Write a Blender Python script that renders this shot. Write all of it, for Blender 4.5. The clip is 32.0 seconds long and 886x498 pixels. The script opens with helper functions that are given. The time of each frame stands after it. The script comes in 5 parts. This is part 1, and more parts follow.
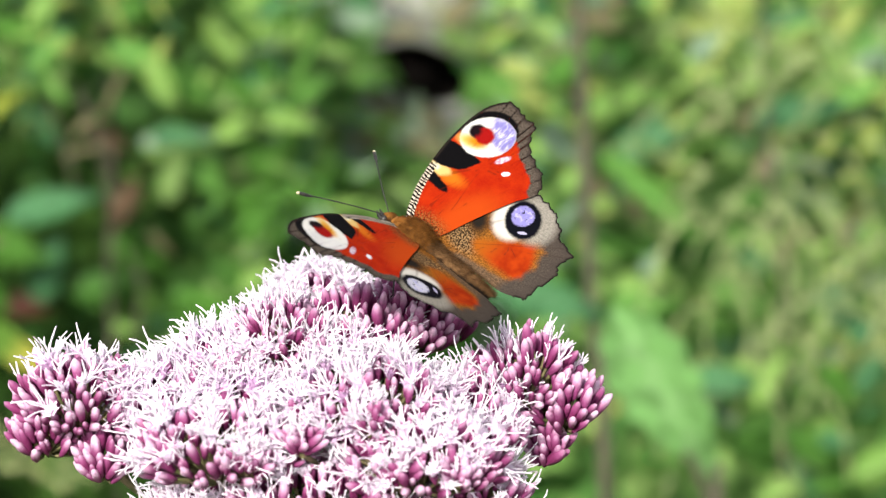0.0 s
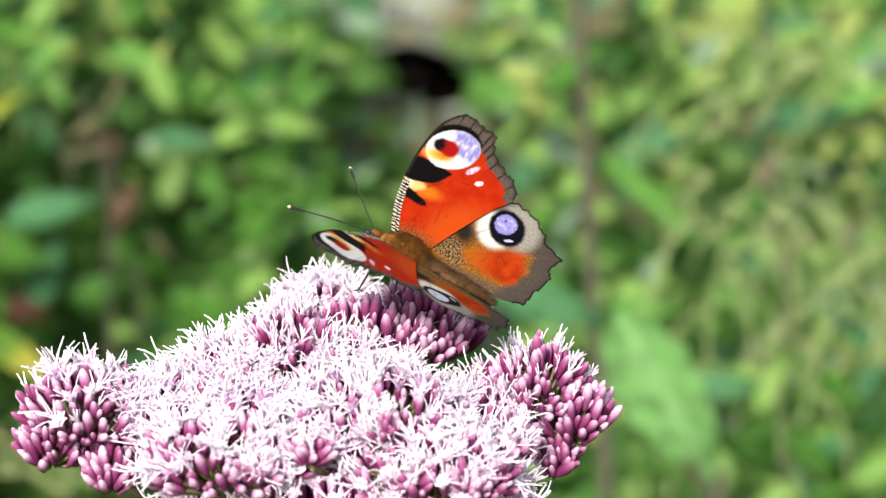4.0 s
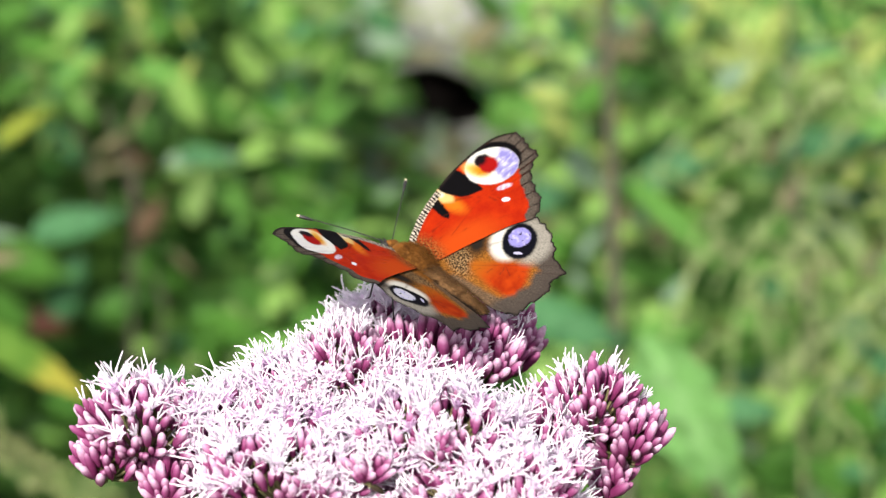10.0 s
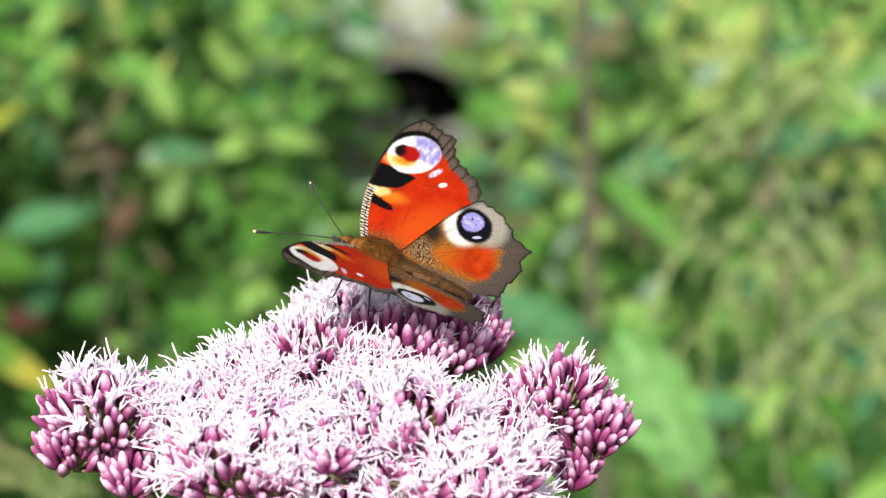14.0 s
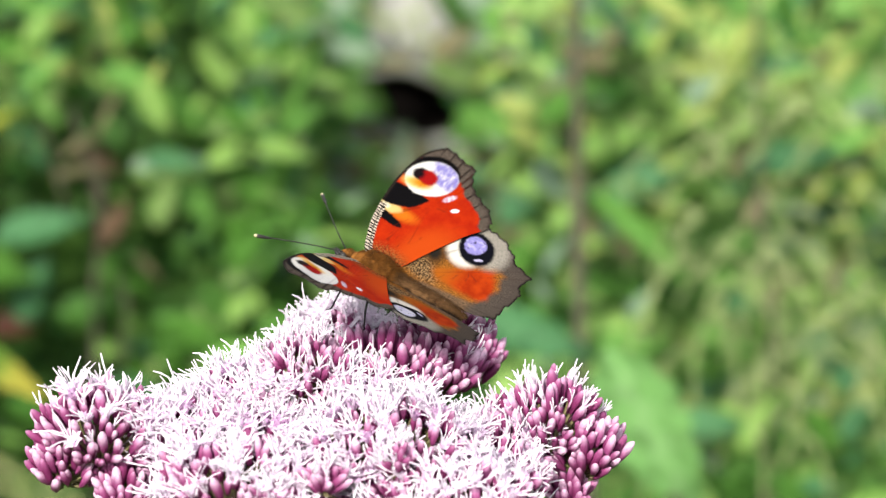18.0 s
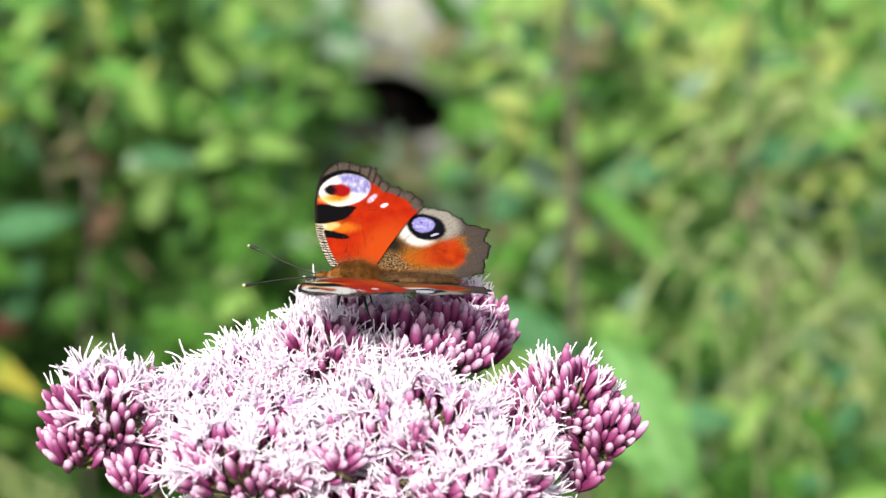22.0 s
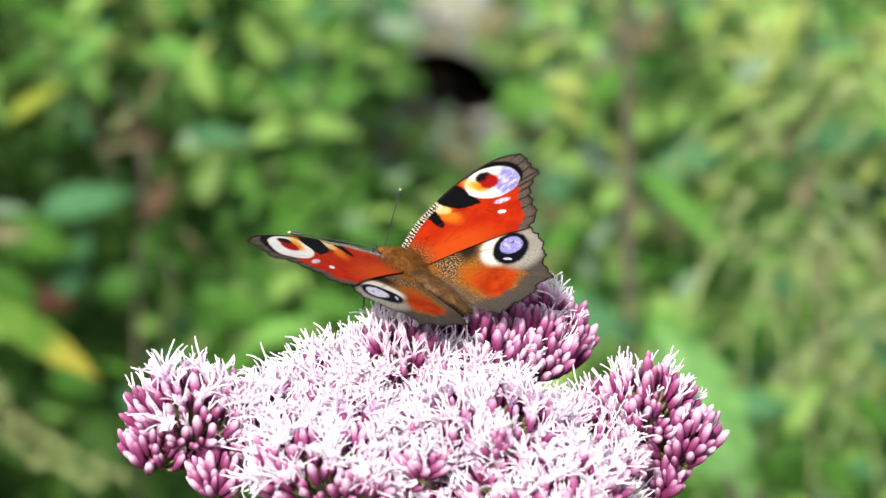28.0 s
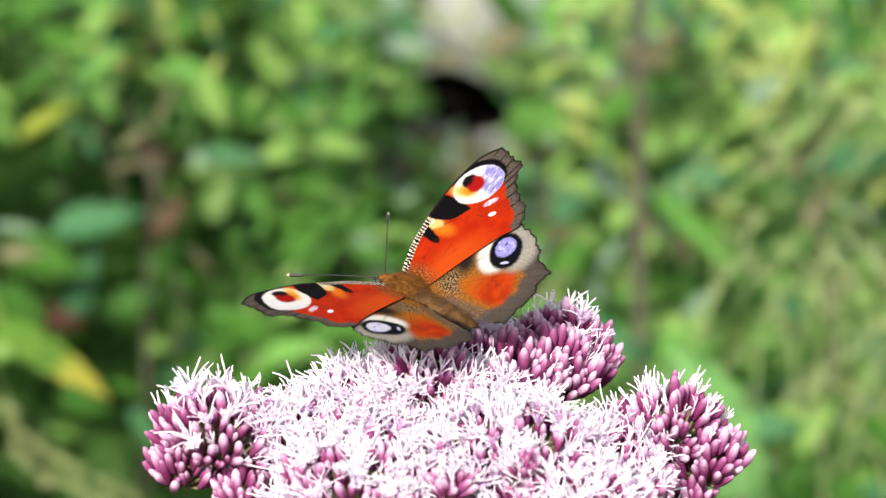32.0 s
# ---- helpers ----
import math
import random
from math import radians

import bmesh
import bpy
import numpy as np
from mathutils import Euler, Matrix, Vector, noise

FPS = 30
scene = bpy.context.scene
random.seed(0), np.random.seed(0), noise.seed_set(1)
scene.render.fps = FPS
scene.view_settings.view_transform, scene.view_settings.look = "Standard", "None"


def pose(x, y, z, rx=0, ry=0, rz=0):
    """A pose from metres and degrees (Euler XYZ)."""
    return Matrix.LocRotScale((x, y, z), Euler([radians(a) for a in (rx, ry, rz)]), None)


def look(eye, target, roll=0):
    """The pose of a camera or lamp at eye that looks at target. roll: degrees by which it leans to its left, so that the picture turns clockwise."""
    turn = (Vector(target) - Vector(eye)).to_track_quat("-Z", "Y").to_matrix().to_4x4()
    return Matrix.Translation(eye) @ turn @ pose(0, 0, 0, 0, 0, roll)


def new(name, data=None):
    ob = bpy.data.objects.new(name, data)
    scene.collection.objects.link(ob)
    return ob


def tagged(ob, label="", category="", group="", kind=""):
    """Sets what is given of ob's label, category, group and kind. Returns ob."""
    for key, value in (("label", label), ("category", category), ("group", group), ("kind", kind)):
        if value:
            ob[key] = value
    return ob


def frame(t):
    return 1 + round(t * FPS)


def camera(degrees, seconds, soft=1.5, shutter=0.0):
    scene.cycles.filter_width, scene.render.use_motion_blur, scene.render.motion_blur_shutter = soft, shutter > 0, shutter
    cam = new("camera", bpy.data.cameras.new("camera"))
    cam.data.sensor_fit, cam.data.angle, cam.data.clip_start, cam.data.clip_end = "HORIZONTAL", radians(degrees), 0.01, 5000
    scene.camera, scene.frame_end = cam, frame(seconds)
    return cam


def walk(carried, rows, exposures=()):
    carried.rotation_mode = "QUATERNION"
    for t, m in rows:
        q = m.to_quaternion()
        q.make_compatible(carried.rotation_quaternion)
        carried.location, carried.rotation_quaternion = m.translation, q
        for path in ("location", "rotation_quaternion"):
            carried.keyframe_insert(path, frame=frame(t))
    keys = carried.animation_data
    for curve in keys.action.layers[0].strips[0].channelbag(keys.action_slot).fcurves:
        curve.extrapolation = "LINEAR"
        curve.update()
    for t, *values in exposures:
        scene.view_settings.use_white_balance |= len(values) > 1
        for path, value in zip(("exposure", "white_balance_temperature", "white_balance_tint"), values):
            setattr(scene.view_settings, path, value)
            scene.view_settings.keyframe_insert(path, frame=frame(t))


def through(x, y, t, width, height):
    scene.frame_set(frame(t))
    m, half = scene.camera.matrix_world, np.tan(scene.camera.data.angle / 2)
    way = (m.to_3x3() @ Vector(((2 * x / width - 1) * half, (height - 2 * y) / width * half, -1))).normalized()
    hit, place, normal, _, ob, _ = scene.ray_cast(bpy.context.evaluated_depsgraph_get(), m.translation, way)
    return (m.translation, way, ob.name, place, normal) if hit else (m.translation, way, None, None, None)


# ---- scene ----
# camera: a long lens, held by hand about half a metre from the flower
cam = camera(20, 32.0, soft=1.3)
cam.data.dof.use_dof = True
cam.data.dof.focus_distance = 0.512
cam.data.dof.aperture_fstop = 12.0
walk(cam, [
    (0.0, pose(0.01754, -0.48500, 1.22871, 74.590, 1.493, 0.353)),
    (0.5, pose(0.01622, -0.48588, 1.22747, 74.635, 1.408, 0.379)),
    (1.0, pose(0.01696, -0.48504, 1.22985, 74.427, 1.110, 0.482)),
    (1.5, pose(0.01633, -0.48324, 1.23112, 74.375, 1.059, 0.319)),
    (2.0, pose(0.01732, -0.48268, 1.23254, 74.359, 1.124, 0.313)),
    (2.5, pose(0.01611, -0.48250, 1.23125, 74.527, 1.232, 0.206)),
    (3.0, pose(0.01470, -0.48274, 1.22997, 74.595, 1.301, 0.168)),
    (3.5, pose(0.01423, -0.48217, 1.22990, 74.567, 1.314, 0.225)),
    (5.5, pose(0.01437, -0.48207, 1.23276, 74.571, 1.283, 0.271)),
    (6.0, pose(0.01185, -0.48326, 1.23193, 74.742, 1.197, 0.218)),
    (6.5, pose(0.00819, -0.48389, 1.23168, 74.861, 1.167, 0.169)),
    (7.0, pose(0.00717, -0.48273, 1.23217, 74.859, 1.053, 0.313)),
    (7.5, pose(0.00686, -0.48289, 1.23005, 75.029, 1.029, 0.437)),
    (8.0, pose(0.00654, -0.48417, 1.23068, 74.960, 0.915, 0.515)),
    (8.5, pose(0.00452, -0.48489, 1.23037, 75.037, 0.844, 0.502)),
    (9.0, pose(0.00605, -0.48521, 1.23058, 75.074, 0.979, 0.629)),
    (9.5, pose(0.00773, -0.48584, 1.22998, 75.123, 0.989, 0.631)),
    (10.0, pose(0.00153, -0.48547, 1.23144, 75.033, 0.470, 0.346)),
    (10.5, pose(0.00256, -0.48218, 1.23026, 75.109, 0.302, 0.498)),
    (11.0, pose(0.00769, -0.48105, 1.22989, 75.136, 0.477, 0.627)),
    (11.5, pose(0.00643, -0.48101, 1.22866, 75.162, 0.553, 0.411)),
    (12.0, pose(0.00549, -0.48290, 1.22917, 75.033, 0.314, 0.465)),
    (12.5, pose(0.00769, -0.48352, 1.23057, 74.886, 0.279, 0.503)),
    (13.0, pose(0.00887, -0.48248, 1.23125, 74.792, 0.258, 0.329)),
    (13.5, pose(0.00605, -0.48307, 1.23082, 74.854, 0.216, 0.081)),
    (14.0, pose(0.00577, -0.48367, 1.22860, 75.074, 0.216, 0.086)),
    (14.5, pose(0.00632, -0.48277, 1.22791, 75.042, 0.181, 0.083)),
    (16.5, pose(0.00249, -0.48332, 1.23095, 74.882, -0.496, -0.276)),
    (17.0, pose(0.00327, -0.48253, 1.23212, 74.910, -0.448, -0.186)),
    (17.5, pose(0.00326, -0.48283, 1.23293, 75.042, -0.599, -0.100)),
    (18.0, pose(0.00306, -0.48392, 1.23164, 75.202, -0.594, -0.110)),
    (18.5, pose(0.00044, -0.48416, 1.23052, 75.285, -0.750, -0.274)),
    (19.0, pose(0.00070, -0.48329, 1.23029, 75.323, -0.626, -0.269)),
    (19.5, pose(0.00445, -0.48494, 1.22900, 75.524, -0.680, -0.149)),
    (20.0, pose(0.00113, -0.48515, 1.22977, 75.498, -0.564, -0.630)),
    (20.5, pose(-0.00017, -0.48651, 1.22652, 75.701, -0.629, -0.754)),
    (21.0, pose(-0.00265, -0.48622, 1.22744, 75.549, -0.754, -0.851)),
    (21.5, pose(-0.00251, -0.48565, 1.22500, 75.654, -0.638, -0.749)),
    (22.0, pose(-0.00428, -0.48341, 1.22458, 75.482, -0.592, -0.665)),
    (22.5, pose(-0.00835, -0.48301, 1.22459, 75.353, -0.580, -0.327)),
    (23.0, pose(-0.01250, -0.48273, 1.22310, 75.374, -0.540, -0.049)),
    (23.5, pose(-0.01263, -0.48309, 1.22559, 75.059, -0.372, 0.377)),
    (24.0, pose(-0.01307, -0.48354, 1.22626, 74.977, -0.450, 0.592)),
    (24.5, pose(-0.01424, -0.48250, 1.22765, 74.847, -0.494, 0.636)),
    (26.5, pose(-0.01651, -0.48286, 1.22409, 74.985, -0.483, 0.499)),
    (27.0, pose(-0.01609, -0.48221, 1.22509, 74.851, -0.582, 0.363)),
    (27.5, pose(-0.01589, -0.48115, 1.22931, 74.619, -0.801, 0.244)),
    (28.0, pose(-0.01499, -0.47983, 1.23274, 74.586, -1.084, 0.171)),
    (28.5, pose(-0.01290, -0.47993, 1.23203, 74.964, -1.039, 0.039)),
    (29.0, pose(-0.01419, -0.47969, 1.23095, 75.084, -1.012, -0.262)),
    (29.5, pose(-0.01713, -0.48083, 1.23013, 75.208, -1.031, -0.381)),
    (30.0, pose(-0.01755, -0.48056, 1.22827, 75.301, -0.970, -0.321)),
    (30.5, pose(-0.02136, -0.48113, 1.22678, 75.381, -1.003, -0.420)),
    (31.0, pose(-0.02107, -0.47959, 1.22786, 75.263, -1.062, -0.137)),
    (31.5, pose(-0.02070, -0.47917, 1.23003, 75.142, -1.086, 0.022)),
    (32.0, pose(-0.02109, -0.47880, 1.23185, 75.058, -1.268, 0.133)),
])

# ---- daylight ----
SUN_FROM = Vector((-0.27, -0.82, 0.62)).normalized()
world = bpy.data.worlds.new("sky")
scene.world = world
world.use_nodes = True
wn = world.node_tree.nodes
sky = wn.new("ShaderNodeTexSky")
sky.sky_type = 'NISHITA'
sky.sun_disc = False
sky.sun_elevation = math.asin(SUN_FROM.z)
sky.sun_rotation = math.atan2(SUN_FROM.x, SUN_FROM.y)
haze = wn.new("ShaderNodeHueSaturation")                   # a hazy, whiter sky
haze.inputs["Saturation"].default_value = 0.35
world.node_tree.links.new(sky.outputs[0], haze.inputs["Color"])
world.node_tree.links.new(haze.outputs[0], wn["Background"].inputs[0])
wn["Background"].inputs[1].default_value = 0.14
sun = new("sun", bpy.data.lights.new("sun", 'SUN'))
sun.data.energy = 4.2
sun.data.angle = radians(5)
sun.data.color = (1.0, 0.96, 0.9)
sun.matrix_world = look(SUN_FROM * 5, (0, 0, 0))
scene.view_settings.exposure = 0.91

# ---- materials ----
class Mat:
    """A small builder for node materials."""

    def __init__(self, name, rough=0.6, spec=0.3):
        self.m = bpy.data.materials.new(name)
        self.m.use_nodes = True
        self.t = self.m.node_tree
        self.b = self.t.nodes["Principled BSDF"]
        self.b.inputs["Roughness"].default_value = rough
        self.b.inputs["Specular IOR Level"].default_value = spec

    def node(self, kind, **values):
        n = self.t.nodes.new(kind)
        for k, v in values.items():
            n.inputs[k].default_value = v
        return n

    def link(self, a, b):
        self.t.links.new(a, b)

    def coords(self, scale=1000.0, mirror=False):
        tc = self.t.nodes.new("ShaderNodeTexCoord")
        v = self.t.nodes.new("ShaderNodeVectorMath")
        v.operation = 'SCALE'
        v.inputs["Scale"].default_value = scale
        self.link(tc.outputs["Object"], v.inputs[0])
        out = v.outputs[0]
        if mirror:
            a = self.t.nodes.new("ShaderNodeVectorMath")
            a.operation = 'MULTIPLY'
            a.inputs[1].default_value = (1, 1, 0)
            self.link(out, a.inputs[0])
            sep = self.t.nodes.new("ShaderNodeSeparateXYZ")
            self.link(a.outputs[0], sep.inputs[0])
            ab = self.t.nodes.new("ShaderNodeMath")
            ab.operation = 'ABSOLUTE'
            self.link(sep.outputs[1], ab.inputs[0])
            co = self.t.nodes.new("ShaderNodeCombineXYZ")
            self.link(sep.outputs[0], co.inputs[0])
            self.link(ab.outputs[0], co.inputs[1])
            out = co.outputs[0]
        return out

    def noise(self, vec, scale, detail=3.0, rough=0.6, colour=False):
        n = self.node("ShaderNodeTexNoise", Scale=scale, Detail=detail, Roughness=rough)
        if vec is not None:
            self.link(vec, n.inputs["Vector"])
        return n.outputs["Color" if colour else "Fac"]

    def ramp(self, fac, lo, hi, a=0.0, b=1.0):
        n = self.node("ShaderNodeMapRange", **{"From Min": lo, "From Max": hi, "To Min": a, "To Max": b})
        n.interpolation_type = 'SMOOTHSTEP'
        self.link(fac, n.inputs[0])
        return n.outputs[0]

    def math(self, op, a, b):
        n = self.t.nodes.new("ShaderNodeMath")
        n.operation = op
        for i, v in enumerate((a, b)):
            if isinstance(v, (int, float)):
                n.inputs[i].default_value = v
            else:
                self.link(v, n.inputs[i])
        return n.outputs[0]

    def mix(self, fac, a, b):
        n = self.t.nodes.new("ShaderNodeMix")
        n.data_type = 'RGBA'
        for i, v in ((0, fac), (6, a), (7, b)):
            if isinstance(v, (int, float)):
                n.inputs[i].default_value = v
            elif isinstance(v, tuple):
                n.inputs[i].default_value = (*v, 1)
            else:
                self.link(v, n.inputs[i])
        return n.outputs[2]

    def blob(self, vec, cx, cy, rx, ry, turn=0.0, soft=0.15):
        """1 inside an ellipse, 0 outside, with a soft rim."""
        n = self.t.nodes.new("ShaderNodeMapping")
        n.vector_type = 'TEXTURE'
        n.inputs["Location"].default_value = (cx, cy, 0)
        n.inputs["Rotation"].default_value = (0, 0, radians(turn))
        n.inputs["Scale"].default_value = (rx, ry, 1)
        self.link(vec, n.inputs["Vector"])
        d = self.t.nodes.new("ShaderNodeVectorMath")
        d.operation = 'LENGTH'
        self.link(n.outputs[0], d.inputs[0])
        return self.ramp(d.outputs["Value"], 1 + soft, 1 - soft)

    def poly(self, vec, points, soft=0.3):
        """1 inside a convex outline, 0 outside; soft in the units of vec."""
        sep = self.t.nodes.new("ShaderNodeSeparateXYZ")
        self.link(vec, sep.inputs[0])
        out = None
        if sum(a[0] * b[1] - a[1] * b[0] for a, b in zip(points, points[1:] + points[:1])) > 0:
            points = points[::-1]
        for (ax, ay), (bx, by) in zip(points, points[1:] + points[:1]):
            k = math.hypot(bx - ax, by - ay)
            nx, ny = (by - ay) / k, (ax - bx) / k
            d = self.math('ADD', self.math('MULTIPLY', sep.outputs[0], nx), self.math('MULTIPLY', sep.outputs[1], ny))
            f = self.ramp(self.math('SUBTRACT', d, nx * ax + ny * ay), -soft, soft)
            out = f if out is None else self.math('MULTIPLY', out, f)
        return out

    def attr(self, name):
        n = self.t.nodes.new("ShaderNodeAttribute")
        n.attribute_name = name
        return n.outputs["Fac"]

    def per_object(self):
        return self.t.nodes.new("ShaderNodeObjectInfo").outputs["Random"]

    def per_island(self):
        return self.t.nodes.new("ShaderNodeNewGeometry").outputs["Random Per Island"]

    def bump(self, height, strength=0.3, distance=0.0002):
        n = self.node("ShaderNodeBump", Strength=strength, Distance=distance)
        self.link(height, n.inputs["Height"])
        self.link(n.outputs[0], self.b.inputs["Normal"])

    def done(self, colour, glow=None):
        if isinstance(colour, tuple):
            self.b.inputs["Base Color"].default_value = (*colour, 1)
        else:
            self.link(colour, self.b.inputs["Base Color"])
        return self.m

    def thin(self, colour, amount):
        """Lets some light through a leaf or petal."""
        tr = self.t.nodes.new("ShaderNodeBsdfTranslucent")
        if isinstance(colour, tuple):
            tr.inputs[0].default_value = (*colour, 1)
        else:
            self.link(colour, tr.inputs[0])
        mx = self.t.nodes.new("ShaderNodeMixShader")
        mx.inputs[0].default_value = amount
        self.link(self.b.outputs[0], mx.inputs[1])
        self.link(tr.outputs[0], mx.inputs[2])
        self.link(mx.outputs[0], self.t.nodes["Material Output"].inputs[0])


def wobbled(m, v, scale, amount):
    """Coordinates with an uneven hand: marks get frayed rims."""
    sub = m.t.nodes.new("ShaderNodeVectorMath")
    sub.operation = 'SUBTRACT'
    sub.inputs[1].default_value = (0.5, 0.5, 0.5)
    m.link(m.noise(v, scale, 3, 0.6, True), sub.inputs[0])
    sc = m.t.nodes.new("ShaderNodeVectorMath")
    sc.operation = 'MULTIPLY_ADD'
    sc.inputs[1].default_value = (amount, amount, 0)
    m.link(sub.outputs[0], sc.inputs[0])
    m.link(v, sc.inputs[2])
    return sc.outputs[0]


BLACK = (0.0018, 0.0015, 0.0018)


def forewing_material(name, lilac_sheen):
    """Red forewing; the last argument sets how much lilac sheen is painted into the white of the eye spot."""
    m = Mat(name, 0.9, 0.05)
    v0 = m.coords(1000, True)
    v = wobbled(m, v0, 1.6, 0.55)
    grain = m.noise(v0, 2.6, 4, 0.75)
    large = m.noise(v0, 0.22, 3)
    edge, costa, veins = m.attr("edge"), m.attr("costa"), m.attr("vein")
    c = m.mix(m.ramp(large, 0.3, 0.7), (0.20, 0.006, 0.0008), (0.265, 0.014, 0.0012))
    c = m.mix(m.ramp(grain, 0.35, 0.7, 0, 0.3), c, (0.33, 0.022, 0.002))
    # duller orange towards the trailing edge
    c = m.mix(m.blob(v, 0.5, 9.0, 4.2, 7.5, 22, 0.6), c, (0.30, 0.034, 0.003))
    # gold and black dusting at the root
    root = m.math('MULTIPLY', m.blob(v, 5.6, 1.0, 6.0, 3.6, 0, 0.55), m.ramp(grain, 0.40, 0.52))
    c = m.mix(root, c, m.mix(m.ramp(m.noise(v0, 2.2, 3), 0.44, 0.56), (0.025, 0.010, 0.003), (0.17, 0.085, 0.022)))
    # cream and black marks on the leading edge
    c = m.mix(m.blob(v, 9.6, 13.6, 3.2, 1.5, -8, 0.7), c, (0.38, 0.09, 0.005))
    c = m.mix(m.poly(v, [(15.4, 12.0), (15.4, 14.6), (11.0, 15.2), (9.8, 14.2), (11.6, 12.3)], 0.6), c, (0.42, 0.29, 0.10))
    c = m.mix(m.poly(v, [(14.4, 13.0), (14.4, 14.4), (12.8, 14.3), (12.6, 13.2)], 0.4), c, (0.46, 0.42, 0.30))
    c = m.mix(m.poly(v, [(13.2, 10.2), (13.2, 12.6), (8.4, 11.6), (7.5, 10.6), (9.0, 10.0)], 0.22), c, BLACK)
    c = m.mix(m.poly(v, [(15.8, 14.2), (15.8, 21.4), (11.5, 20.9), (7.6, 21.7), (6.6, 21.2), (8.3, 17.2), (9.6, 15.8), (13.4, 14.4)], 0.22), c, BLACK)
    # white dots
    c = m.mix(m.blob(v, 1.2, 21.6, 0.55, 0.95, 45, 0.15), c, (0.46, 0.45, 0.45))
    c = m.mix(m.blob(v, 3.95, 23.7, 0.62, 1.65, 28, 0.3), c, m.mix(m.ramp(m.noise(v0, 1.2, 3), 0.4, 0.6), (0.32, 0.16, 0.21), (0.42, 0.38, 0.42)))
    # dusky outer margin and tip, crossed by dark veins
    dusk = m.mix(m.ramp(grain, 0.3, 0.7), (0.024, 0.018, 0.013), (0.085, 0.066, 0.051))
    dusk = m.mix(m.ramp(veins, 0.30, 0.1), dusk, (0.008, 0.006, 0.005))
    rag = m.math('ADD', edge, m.math('MULTIPLY', m.math('SUBTRACT', m.noise(v0, 1.1, 2), 0.5), 1.3))
    c = m.mix(m.ramp(rag, 2.75, 2.1), c, dusk)
    c = m.mix(m.poly(v, [(3.4, 28.6), (3.4, 40.0), (20.0, 40.0), (20.0, 29.8)], 0.3), c, dusk)
    c = m.mix(m.ramp(rag, 1.1, 0.5, 0, 0.6), c, (0.022, 0.016, 0.013))
    c = m.mix(m.ramp(edge, 0.45, 0.12), c, (0.006, 0.005, 0.004))
    # eye spot: black rim on the outer side, white ring, yellow arc, lilac field, dark red pupil
    c = m.mix(m.blob(v, 10.5, 26.7, 5.35, 6.15, 45, 0.05), c, BLACK)
    c = m.mix(m.blob(v, 10.0, 25.7, 4.85, 5.85, 45, 0.045), c, (0.46, 0.44, 0.40))
    streak = m.t.nodes.new("ShaderNodeMapping")
    streak.inputs["Rotation"].default_value = (0, 0, radians(-45))
    streak.inputs["Scale"].default_value = (1.0, 0.28, 1)
    m.link(v0, streak.inputs["Vector"])
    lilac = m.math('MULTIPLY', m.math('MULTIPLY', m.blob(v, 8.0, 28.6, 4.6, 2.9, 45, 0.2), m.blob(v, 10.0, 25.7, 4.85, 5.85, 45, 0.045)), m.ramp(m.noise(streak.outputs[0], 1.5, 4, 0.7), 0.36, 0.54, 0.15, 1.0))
    # the sheen is a fixed colour here, it doesn't change with the angle
    c = m.mix(m.math('MULTIPLY', lilac, lilac_sheen), c, (0.13, 0.112, 0.30))
    c = m.mix(m.blob(v, 12.0, 22.7, 2.9, 1.35, -14, 0.6), c, (0.46, 0.30, 0.07))
    c = m.mix(m.blob(v, 11.0, 23.4, 2.1, 1.1, -20, 0.7), c, (0.40, 0.13, 0.006))
    c = m.mix(m.blob(v, 12.5, 25.4, 1.75, 1.75, 20, 0.2), c, (0.005, 0.002, 0.003))
    c = m.mix(m.blob(v, 10.7, 25.5, 2.05, 2.05, 30, 0.2), c, (0.19, 0.0035, 0.003))
    c = m.mix(m.blob(v, 13.0, 25.2, 1.3, 1.2, 20, 0.5), c, (0.005, 0.002, 0.003))
    # leading edge: black and cream bars, then a thin dark line
    st = m.node("ShaderNodeTexWave", Scale=0.44, Distortion=5.0, Detail=3.0)
    st.inputs["Detail Scale"].default_value = 1.6
    st.bands_direction = 'Y'
    m.link(v0, st.inputs["Vector"])
    stripes = m.mix(m.ramp(st.outputs["Fac"], 0.42, 0.56), (0.004, 0.003, 0.003), (0.36, 0.31, 0.24))
    stripes = m.mix(m.ramp(m.math('ABSOLUTE', m.math('SUBTRACT', costa, 0.95), 0.0), 0.16, 0.06, 0, 0.7), stripes, (0.006, 0.005, 0.004))
    yy = m.t.nodes.new("ShaderNodeSeparateXYZ")
    m.link(v0, yy.inputs[0])
    c = m.mix(m.math('MULTIPLY', m.ramp(costa, 1.75, 1.5), m.ramp(yy.outputs[1], 14.6, 13.4)), c, stripes)
    c = m.mix(m.math('MULTIPLY', m.ramp(costa, 0.7, 0.4), m.ramp(yy.outputs[1], 14, 16)), c, (0.012, 0.009, 0.007))
    # fine scales and veins
    c = m.mix(m.ramp(grain, 0.38, 0.26, 0, 0.3), c, (0.03, 0.003, 0.002))
    c = m.mix(m.ramp(veins, 0.13, 0.03, 0, 0.45), c, (0.05, 0.006, 0.002))
    m.bump(m.math('ADD', grain, m.ramp(veins, 0.35, 0.0, 0, 2.5)), 0.4, 0.0001)
    m.done(c)
    m.thin(c, 0.1)
    return m.m


